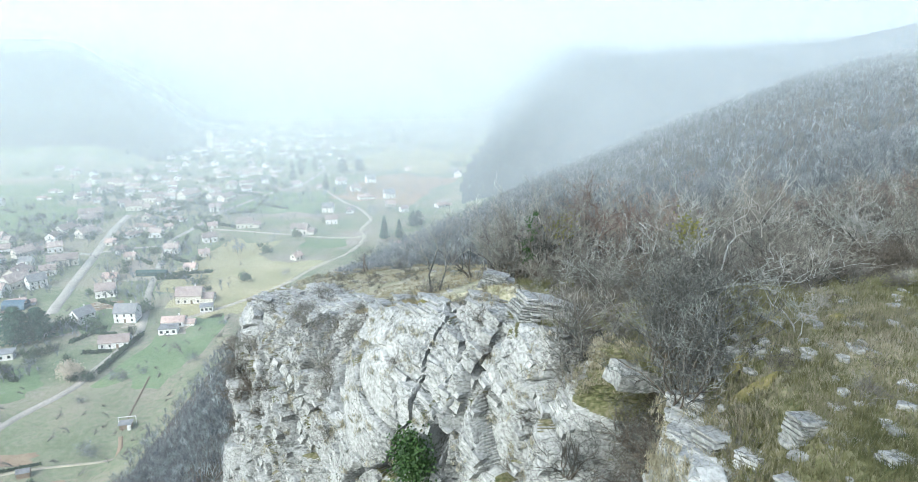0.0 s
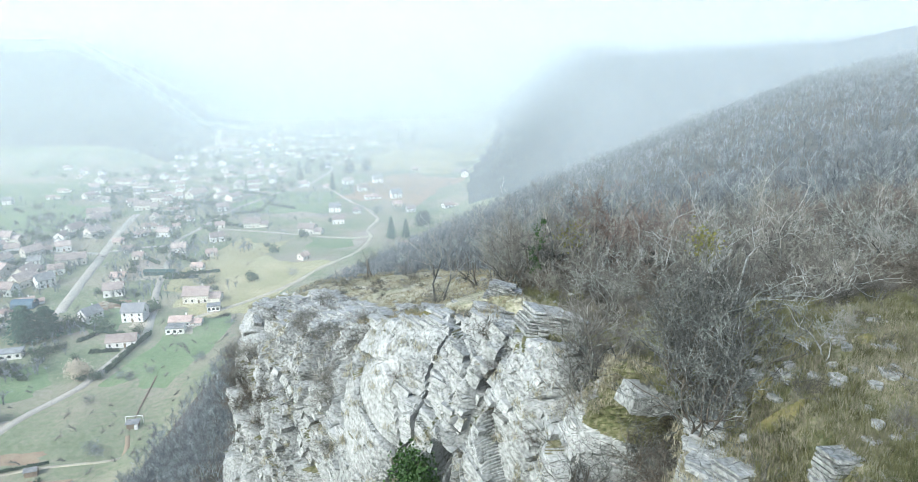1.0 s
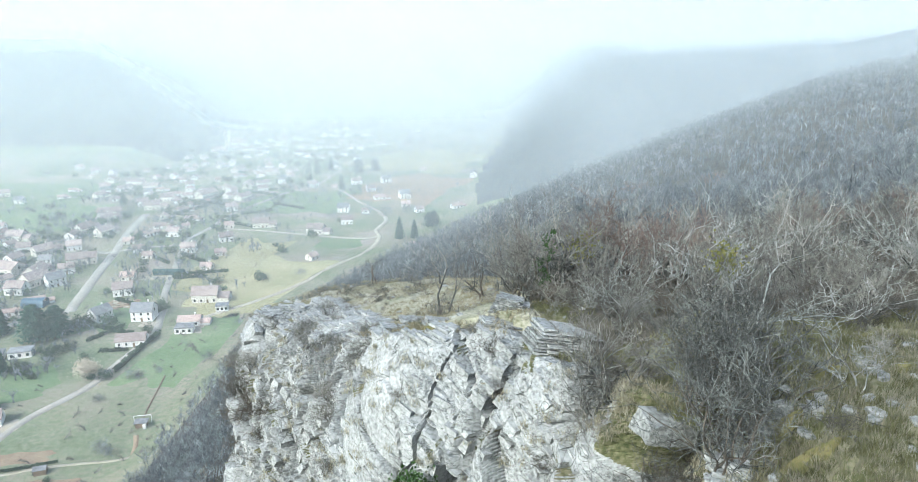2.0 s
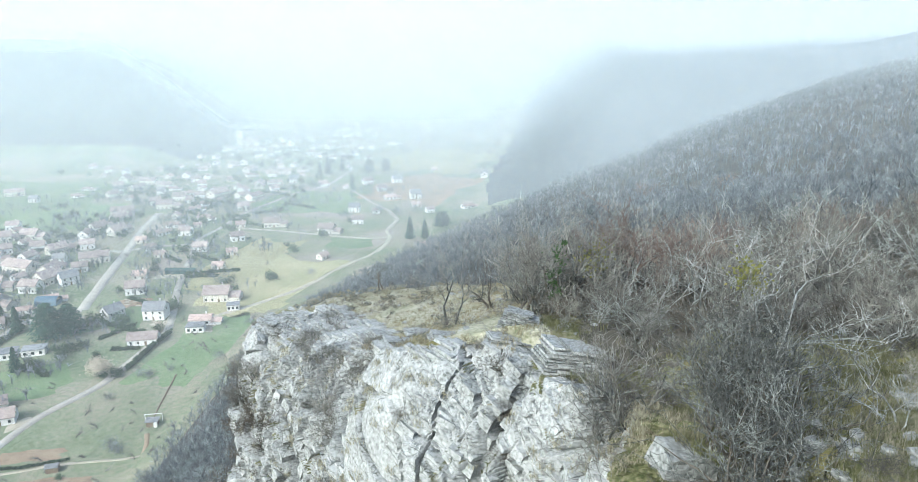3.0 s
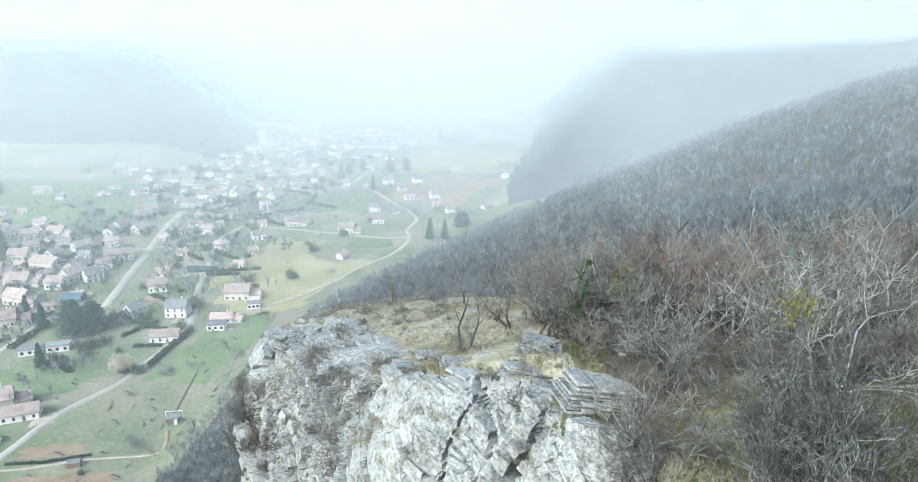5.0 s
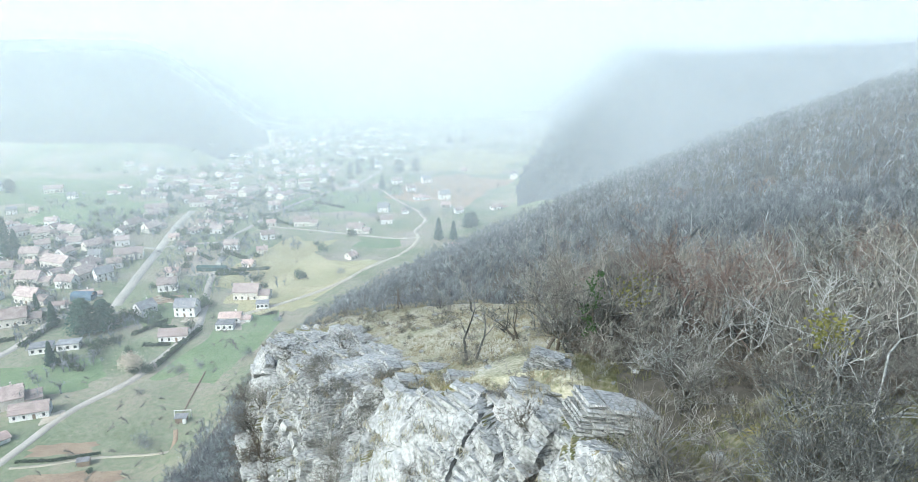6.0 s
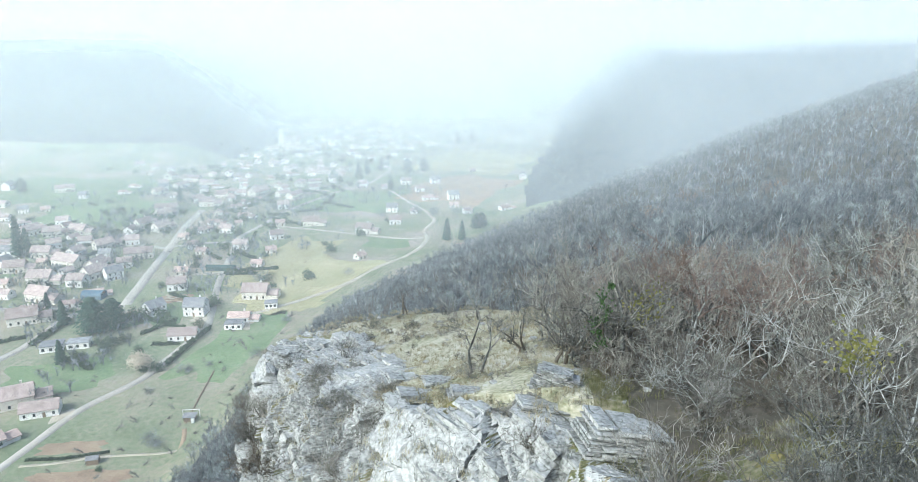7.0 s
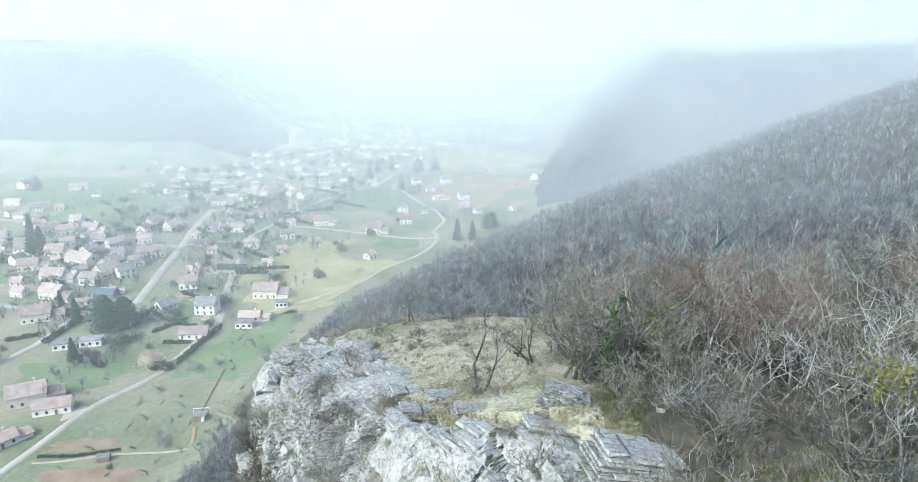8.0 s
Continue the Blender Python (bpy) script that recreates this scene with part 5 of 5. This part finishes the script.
HOUSES = {
    "cottage": house(8.0, 6.5, 3.0, 2.4, M_RENDER, M_TERRA, "small cream-rendered cottage with a red tiled gable roof", 1),
    "villa": house(10.5, 8.5, 4.6, 3.0, M_WHITE, M_TILE, "white-rendered two-storey house with a brown tiled roof", frames=True),
    "farmhouse": house(14.0, 9.5, 4.8, 3.8, M_RENDER, M_TILE, "long cream farmhouse with a steep brown tiled roof", annex=True),
    "townhouse": house(11.0, 9.0, 5.6, 3.6, M_WHITE, M_SLATE, "tall white village house with a grey roof", frames=True),
    "bungalow": house(11.0, 7.5, 2.9, 1.9, M_WHITE, M_TERRA, "low white bungalow with a red-brown roof", 1, annex=True),
    "hall": house(20.0, 11.0, 5.0, 3.4, M_RENDER, M_TILE, "large old farm building with a wide brown tiled roof", 1, False),
    "barn": house(13.5, 7.5, 3.2, 2.6, M_WHITE, M_TILE, "long white barn with a purplish-brown roof beside the lane", 1, False, frames=True),
}
placed = set()


def put_house(kind, x, y, turn, scale=1.0):
    m = pose(x, y, float(land(np.array([x]), np.array([y]))[0]), 0, 0, turn)
    if kind not in placed:
        placed.add(kind)
        HOUSES[kind].matrix_basis = m
        HOUSES[kind].scale = (scale,) * 3
        return HOUSES[kind]
    ob = copy_thing(HOUSES[kind], m)
    ob.scale = (scale,) * 3
    return ob


NEAR = (("barn", -153, 277, 12), ("townhouse", -161, 306, 5), ("bungalow", -136, 300, 8), ("farmhouse", -140, 331, 5), ("villa", -188, 339, 20), ("cottage", -197, 362, 10),
        ("farmhouse", -251, 316, -10), ("farmhouse", -239, 287, 30), ("farmhouse", -187, 214, 35), ("barn", -173, 209, 25), ("bungalow", -176, 186, 60), ("farmhouse", -269, 341, 5),
        ("hall", -273, 371, -15), ("villa", -246, 339, 0), ("farmhouse", -245, 353, 70))
STREET = (("villa", -261, 419, 30), ("farmhouse", -274, 407, 60), ("hall", -240, 391, 25), ("townhouse", -233, 352, 50), ("farmhouse", -259, 453, 70), ("farmhouse", -277, 489, 70),
          ("hall", -284, 508, 20), ("villa", -275, 544, 35), ("cottage", -204, 402, 0), ("bungalow", -214, 495, 5), ("cottage", -161, 409, 20), ("villa", -169, 441, 30),
          ("villa", -184, 416, 10), ("cottage", -159, 381, 0), ("bungalow", -228, 473, 5))
MIDDLE = (("villa", -210, 453, 0), ("cottage", -179, 476, 15), ("farmhouse", -156, 478, 10), ("farmhouse", -112, 462, -8), ("villa", -95, 489, 10), ("cottage", -101, 402, 60),
          ("bungalow", -38, 430, 30), ("farmhouse", -302, 387, 10), ("villa", -308, 406, 40), ("villa", -341, 463, 15), ("bungalow", -350, 448, 0), ("farmhouse", -298, 358, 20),
          ("cottage", -286, 333, 10), ("farmhouse", -313, 440, 0), ("cottage", -232, 433, 20))
for spot in NEAR:
    put_house(*spot, 0.92)
for spot in STREET + MIDDLE:
    put_house(*spot, 0.82)
rng = random.Random(12)
spots = [(h[1], h[2]) for h in NEAR + STREET + MIDDLE]
tries = 0
while len(spots) < 290 and tries < 30000:
    tries += 1
    y = rng.uniform(330, 1500) if rng.random() < 0.6 else rng.uniform(300, 620)
    mid = -60 - 0.27 * y if y > 520 else -250 - 0.2 * (520 - y)
    x = mid + rng.gauss(0, 62 + 0.035 * y)
    if y < 520 and x > -170:
        continue
    if land(np.array([x]), np.array([y]))[0] > 3 or min((x - a) ** 2 + (y - b) ** 2 for a, b in spots) < 14.5 ** 2:
        continue
    road_d = min(np.min(np.hypot(np.interp(np.linspace(0, 1, 60), np.linspace(0, 1, len(r)), [q[0] for q in r]) - x, np.interp(np.linspace(0, 1, 60), np.linspace(0, 1, len(r)), [q[1] for q in r]) - y)) for r in (LANE, MAIN))
    if road_d < 15 or (-190 < x < -110 and 500 < y < 610) or (-380 < x < -290 and 455 < y < 545):
        continue
    spots.append((x, y))
    put_house(rng.choice(("cottage", "villa", "villa", "farmhouse", "townhouse", "bungalow", "hall")), x, y, rng.choice((5, 20, 30, 70, 95)) + rng.uniform(-8, 8), rng.uniform(0.62, 0.88))

# white flat-roofed workshops
for x, y, w, d, t in ((-135, 291, 8, 6, 10), (-127, 318, 6, 5, 15), (-205, 260, 9, 7, 25), (-195, 264, 9, 6, 20), (-33, 437, 8, 4, 30)):
    root = thing("workshop", pose(x, y, float(land(np.array([x]), np.array([y]))[0]), 0, 0, t), "low white flat-roofed outbuilding", "outbuilding", "white outbuildings")
    bm = bmesh.new()
    box(bm, -w / 2, w / 2, -d / 2, d / 2, -0.3, 2.8)
    part("wall", bm, M_WHITE, root)
    bm = bmesh.new()
    box(bm, -w / 2 - 0.3, w / 2 + 0.3, -d / 2 - 0.3, d / 2 + 0.3, 2.8, 3.05, 0.04)
    part("roof", bm, M_SLATE, root, "flat grey roof")
    for k in range(3):
        bm = bmesh.new()
        xx = -w / 2 + w * (k + 0.5) / 3
        box(bm, xx - 0.6, xx + 0.6, -d / 2 - 0.04, -d / 2, 0.8, 2.1)
        part("window", bm, M_GLASS, root)

# church tower
root = thing("church", pose(-316, 861, 0, 0, 0, 15), "pale stone church with a square bell tower in haze", "church")
bm = bmesh.new()
box(bm, -3.5, 3.5, -3.5, 3.5, -0.5, 21)
part("tower", bm, M_RENDER, root)
bm = bmesh.new()
bmesh.ops.create_cone(bm, cap_ends=True, segments=4, radius1=5.4, radius2=0.2, depth=5, matrix=Matrix.Translation((0, 0, 23.5)) @ Matrix.Rotation(radians(45), 4, "Z"))
part("spire", bm, M_SLATE, root)
bm = gable_body(20, 10, 7, 5)
bmesh.ops.translate(bm, verts=bm.verts, vec=(13.5, 0, 0))
part("nave", bm, M_RENDER, root)
bm = gable_roof(20, 10, 7, 5)
bmesh.ops.translate(bm, verts=bm.verts, vec=(13.5, 0, 0))
part("nave_roof", bm, M_TILE, root)
for z in (10, 17):
    bm = bmesh.new()
    box(bm, -0.7, 0.7, -3.55, -3.5, z, z + 2.4)
    part("window", bm, M_GLASS, root)

# long barrel-roofed shelter, dark covered pool and the meadow shed
root = thing("barrel_barn", pose(-225, 321, 0, 0, 0, 5), "dark blue barrel-roofed shed among gardens", "barn")
V, F = [], []
for k in range(13):
    a = math.pi * k / 12
    for x in (-5.5, 5.5):
        V.append(Vector((x, -3.4 * math.cos(a), 1.6 + 2.6 * math.sin(a))))
F = [(2 * k, 2 * k + 1, 2 * k + 3, 2 * k + 2) for k in range(12)]
part_np("roof", V, F, M_BLUE, root, smooth=True)
bm = bmesh.new()
box(bm, -5.4, 5.4, -3.3, 3.3, -0.3, 1.7)
part("wall", bm, M_BLUE, root)
root = thing("long_shed", pose(-178, 372, 0, 0, 0, 2), "long low dark green shed beside a pale yard", "shed")
bm = bmesh.new()
box(bm, -8.5, 8.5, -2, 2, -0.2, 2.2)
part("wall", bm, M_DARKGREEN, root)
part("roof", gable_roof(17, 4, 2.2, 0.9, 0.3, 0.12), M_DARKGREEN, root)
root = thing("meadow_shed", pose(-116.5, 210, float(land(np.array([-116.5]), np.array([210.0]))[0]), 0, 0, 12), "small open wooden shed with a white frame in the meadow", "shed")
bm = bmesh.new()
box(bm, -2.2, 1.6, -1.4, 1.4, -0.2, 1.9)
part("wall", bm, M_TIMBER, root)
bm = bmesh.new()
box(bm, -2.6, 2.0, -1.9, 1.8, 1.9, 2.05)
part("roof", bm, M_SLATE, root)
for x in (-3.2, 2.6):
    bm = bmesh.new()
    box(bm, x - 0.08, x + 0.08, 2.0, 2.16, -0.2, 2.9)
    part("post", bm, M_WHITE, root)
bm = bmesh.new()
box(bm, -3.28, 2.68, 1.98, 2.18, 2.9, 3.06)
part("beam", bm, M_WHITE, root)
bm = bmesh.new()
box(bm, 0.6, 1.7, -2.4, -1.4, -0.2, 1.6, 0.05)
part("water_tank", bm, M_WHITE, root, "white plastic water tank")
root = thing("log_shed", pose(-135.5, 182, 0, 0, 0, 20), "small grey-roofed garden shed by the track", "shed")
bm = bmesh.new()
box(bm, -1.8, 1.8, -1.2, 1.2, -0.2, 1.9)
part("wall", bm, M_TIMBER, root)
part("roof", gable_roof(3.6, 2.4, 1.9, 0.8, 0.2, 0.1), M_SLATE, root)


# ---- valley trees ----
def conifer(h, r, seed, label, point=0.75):
    q = random.Random(seed)
    root = thing("conifer", Matrix(), label, "tree", "conifers in the valley")
    V, F = [], []
    tube(V, F, [Vector((0, 0, -0.3)), Vector((0, 0, h * 0.5)), Vector((0, 0, h))], [0.3, 0.18, 0.03], 6)
    part_np("trunk", V, F, M_DARKBARK, root)
    V, F = [], []
    for k in range(2600):
        f = q.random() ** 0.8
        z = h * (0.06 + 0.94 * f)
        rr = r * (1 - f) ** point * (0.75 + 0.3 * math.sin(z * 3.1 + q.random())) + 0.15
        a, e = q.uniform(0, 2 * math.pi), q.uniform(0.35, 1.05)
        c = Vector((math.cos(a) * rr * e, math.sin(a) * rr * e, z))
        o = Vector((math.cos(a), math.sin(a), -0.45 + q.gauss(0, 0.2))) * 0.75
        s = Vector((-math.sin(a), math.cos(a), q.gauss(0, 0.3))) * 0.42
        i = len(V)
        V.extend((c - o, c + s, c + o, c - s))
        F.append((i, i + 1, i + 2, i + 3))
    tagged(part_np("foliage", V, F, M_CONIFER, root), kind="stuff")
    return root


def clump(name, r, h, mat, seed, n, label, category, group, size=0.35):
    """A leafy bush or crown of many small leaves round a few stems."""
    q = random.Random(seed)
    root = thing(name, Matrix(), label, category, group)
    stem_list, _ = bare_plant(q, h * 0.9, 1, 0.2, 0.05 * h / 3, 3, 4)
    for v, f in stem_list:
        part_np("stem", v, f, M_DARKBARK, root)
    V, F = [], []
    blobs = [Vector((q.gauss(0, r * 0.42), q.gauss(0, r * 0.42), h * q.uniform(0.25, 0.85))) for _ in range(14)]
    for b in blobs:
        leaves(V, F, b, q, n // 14, r * 0.24, size)
    tagged(part_np("crown", V, F, mat, root), kind="stuff")
    return root


def at(ob, x, y, scale=1.0, turn=0.0, first=False, stretch=1.0):
    m = pose(x, y, float(land(np.array([x]), np.array([y]))[0]), 0, 0, turn)
    if first:
        ob.matrix_basis = m
    else:
        ob = copy_thing(ob, m)
    ob.scale = (scale, scale, scale * stretch)
    return ob


spruce = conifer(15.0, 3.4, 1, "tall dark green conifer in the valley")
pine = conifer(15.0, 7.6, 2, "broad dense dark green conifer among gardens", 0.42)
first = True
for x, y, s in ((-191, 246, 0.75), (-217, 285, 0.85), (-239, 304, 0.6), (-290, 542, 0.9), (-167, 672, 1.0), (-160, 679, 1.2), (-121, 605, 1.0), (-51, 446, 1.05), (-41, 448, 0.9), (-312, 387, 1.2), (-316, 384, 1.3), (-346, 421, 1.1), (-150, 700, 1.0), (-88, 900, 1.3), (-70, 910, 1.2)):
    at(spruce, x, y, s, x * 7, first)
    first = False
first = True
for x, y, s in ((-198, 279, 1.15), (-191, 284, 1.0), (-33, 480, 0.75), (-30, 486, 0.7), (-120, 690, 1.0), (-450, 563, 0.9), (-104, 700, 0.9)):
    at(pine, x, y, s, x * 5, first)
    first = False
bush = clump("bush", 1.8, 2.6, M_HEDGE, 3, 500, "dark green rounded garden bush", "bush", "garden bushes")
first = True
rng = random.Random(33)
for x, y, s in ((-180, 267, 1.6), (-177, 270, 1.3), (-189, 252, 1.2), (-186, 253, 1.0), (-143, 357, 1.6), (-146, 355, 1.3), (-174, 336, 0.8), (-131, 178, 0.6), (-101, 490, 1.6), (-210, 300, 1.2)):
    at(bush, x, y, s, rng.uniform(0, 360), first)
    first = False
for k in range(210):
    y = rng.uniform(240, 800)
    x = -225 - 0.1 * (y - 400) + rng.gauss(0, 62)
    if x < -112 and abs(x - np.interp(y, (313, 368, 411, 469, 514), (-203, -219, -231, -248, -258))) > 8:
        at(bush, x, y, rng.uniform(0.8, 2.2), rng.uniform(0, 360))
blossom = clump("blossom_tree", 3.4, 5.5, M_BLOSSOM, 9, 1500, "pale blossoming tree beside the lane", "tree", "", 0.4)
at(blossom, -155, 245, 1.5, 0, True)
q = random.Random(71)
orchard = plant_thing("fruit_tree", q, "small leafless fruit tree in the meadow", "tree", "orchard trees", M_BARK, M_TWIG,
                            height=3.6, stems=1, spread=0.15, limb_r=0.10, levels=4, kids=5, up=0.2, twig_r=0.03, wriggle=0.22)
first = True
for k in range(110):
    if k < 60:
        x, y = q.uniform(-150, -108), q.uniform(172, 320)
    elif k < 80:
        x, y = q.uniform(-205, -165), q.uniform(215, 330)
    else:
        x, y = q.uniform(-300, -120), q.uniform(330, 520)
    if abs(x + 152) < 5 and y < 300:
        continue
    at(orchard, x, y, q.uniform(0.9, 1.7), q.uniform(0, 360), first)
    first = False
rusty = clump("beech", 2.4, 4.2, M_RUST, 29, 700, "small tree still holding rusty brown leaves", "tree", "rusty beeches on the slope", 0.25)
first = True
for x, y, k in ((43, 181, 1.2), (31, 166, 1.0), (14, 142, 0.9), (-34, 84, 0.8), (-31, 88, 0.7), (22, 120, 0.7), (60, 170, 1.0)):
    at(rusty, x, y, k, x * 3, first)
    first = False
willow = clump("bare_thicket", 3.2, 3.6, M_HAZEWOODS, 19, 900, "rounded grey leafless thicket in the meadow", "shrub", "meadow thickets", 0.22)
first = True
for x, y, s in ((-122, 194, 1.1), (-119, 192, 0.9), (-138, 245, 0.9), (-134, 244, 0.8), (-141, 226, 0.7), (-128, 250, 0.7), (-112, 262, 1.0), (-112, 300, 0.8), (-147, 352, 1.2), (-100, 372, 1.0), (-108, 505, 1.6), (-85, 520, 1.8), (-70, 515, 1.8), (-55, 520, 1.8)):
    at(willow, x, y, s, x * 3, first)
    first = False


def hedge(pts, w, h, seed, label):
    """A clipped hedge: a leafy wall of small leaves along a line."""
    r = np.random.default_rng(seed)
    p = np.array(pts, float)
    d = np.concatenate([[0], np.cumsum(np.hypot(*np.diff(p, axis=0).T))])
    n = int(d[-1] * 60)
    s = r.uniform(0, d[-1], n)
    c = np.stack([np.interp(s, d, p[:, 0]) + r.uniform(-w / 2, w / 2, n), np.interp(s, d, p[:, 1]) + r.uniform(-w / 2, w / 2, n)], -1)
    z = land(c[:, 0], c[:, 1]) + r.uniform(0, h, n) * (0.9 + 0.2 * np.sin(s))
    c3 = np.stack([c[:, 0], c[:, 1], z], -1)
    a, b = r.normal(0, 0.24, (n, 3)), r.normal(0, 0.24, (n, 3))
    V = np.stack([c3 - a, c3 + b, c3 + a, c3 - b], 1).reshape(-1, 3)
    return tagged(new("hedge", mesh_np("hedge", V, np.arange(4 * n).reshape(-1, 4), M_HEDGE)), label, "hedge")


hedge(((-147, 250), (-147, 270), (-146, 288)), 1.8, 2.0, 1, "dark clipped hedge along the lane")
hedge(((-163, 268), (-152, 270)), 1.6, 1.6, 2, "dark hedge in front of a white barn")
hedge(((-193, 249), (-183, 247), (-176, 243)), 2.4, 2.2, 3, "dark green garden hedge")
hedge(((-217, 262), (-217, 274), (-219, 292)), 1.8, 2.0, 4, "dark hedge beside a garden lane")
hedge(((-158, 181), (-146, 183), (-134, 188)), 0.6, 0.8, 5, "low dark hedge along the farm track")
hedge(((-235, 262), (-225, 270)), 1.8, 1.8, 6, "dark hedge round a garden")

q = random.Random(47)
k = 0
while k < 46:
    y = q.uniform(285, 620)
    x = -235 - 0.08 * (y - 400) + q.gauss(0, 58)
    if x > -130 or abs(x - np.interp(y, (313, 368, 411, 469, 514), (-203, -219, -231, -248, -258))) < 20 or float(land(np.array([x]), np.array([y]))[0]) > 3:
        continue
    a, l = radians(q.choice((15, 100, 60, 150)) + q.uniform(-10, 10)), q.uniform(8, 20)
    hedge(((x - l * math.cos(a), y - l * math.sin(a)), (x + l * math.cos(a), y + l * math.sin(a))), 1.8, q.uniform(1.4, 2.8), 100 + k, "dark garden hedge between village plots")
    k += 1

# dry-stone wall up the meadow, pale yards and a vegetable garden
ribbon("stone_wall", ((-117, 207), (-119, 216), (-121, 226), (-123, 237), (-125, 247)), 0.4, M_TIMBER, "low ruined dry-stone wall crossing the meadow", "wall", 0.3)
field(-168, 204, -160, 212, M_TRACK, "pale gravel yard beside a farm lane", 30, 21, 0.06)
field(-160, 296, -150, 302, M_TRACK, "pale gravel yard in front of a house", 10, 22, 0.06)
field(-140, 288, -128, 297, M_TRACK, "pale yard between white outbuildings", 10, 23, 0.06)
field(-190, 318, -174, 330, M_EARTH, "vegetable garden with grey beds", 15, 24, 0.06)
field(-192, 362, -172, 368, M_TRACK, "pale yard beside a long shed", 4, 25, 0.06)
field(-196, 584, -176, 600, M_TRACK, "pale paved yard in the village", 10, 26, 0.06)
q = random.Random(55)
for k in range(22):
    root = thing("garden_bed", pose(-182 + q.uniform(-7, 7), 324 + q.uniform(-5, 5), float(land(np.array([-182.0]), np.array([324.0]))[0]), 0, 0, 15), "grey-edged vegetable bed in a garden", "garden bed", "vegetable beds")
    bm = bmesh.new()
    box(bm, -1.3, 1.3, -0.4, 0.4, -0.1, 0.35, 0.03)
    part("bed", bm, M_TIMBER if k % 2 else M_TRACK, root)

# ---- stand-in for haze: flat see-through sheets across the valley, each fading towards the ground and at its top ----
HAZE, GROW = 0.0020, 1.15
V, F, sheet_opacity = [], [], []
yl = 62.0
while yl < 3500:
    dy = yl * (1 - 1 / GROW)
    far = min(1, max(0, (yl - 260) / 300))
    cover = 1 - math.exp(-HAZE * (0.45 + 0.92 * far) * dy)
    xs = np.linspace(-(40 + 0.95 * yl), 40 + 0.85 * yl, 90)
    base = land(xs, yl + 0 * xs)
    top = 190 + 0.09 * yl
    # sheet opacity set by bearing from the camera, to fit its view
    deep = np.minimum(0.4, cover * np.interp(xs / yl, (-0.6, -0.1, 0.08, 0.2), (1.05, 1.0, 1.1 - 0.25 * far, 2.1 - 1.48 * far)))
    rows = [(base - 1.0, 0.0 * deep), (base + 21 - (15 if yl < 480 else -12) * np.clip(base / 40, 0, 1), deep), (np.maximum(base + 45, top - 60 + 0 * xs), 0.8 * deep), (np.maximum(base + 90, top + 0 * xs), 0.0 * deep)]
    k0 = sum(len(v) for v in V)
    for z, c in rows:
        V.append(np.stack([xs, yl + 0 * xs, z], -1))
        sheet_opacity.append(c)
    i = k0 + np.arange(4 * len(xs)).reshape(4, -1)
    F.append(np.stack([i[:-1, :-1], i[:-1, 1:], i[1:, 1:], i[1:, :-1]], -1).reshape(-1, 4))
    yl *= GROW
me = mesh_np("haze_sheets", np.concatenate(V), np.concatenate(F), M_HAZESHEET)
me.attributes.new("sheet_opacity", "FLOAT", "POINT").data.foreach_set("value", np.concatenate(sheet_opacity).astype(np.float32))
tagged(new("haze_sheets", me), "stacked see-through sheets standing in for haze over the valley", "haze", kind="stuff")
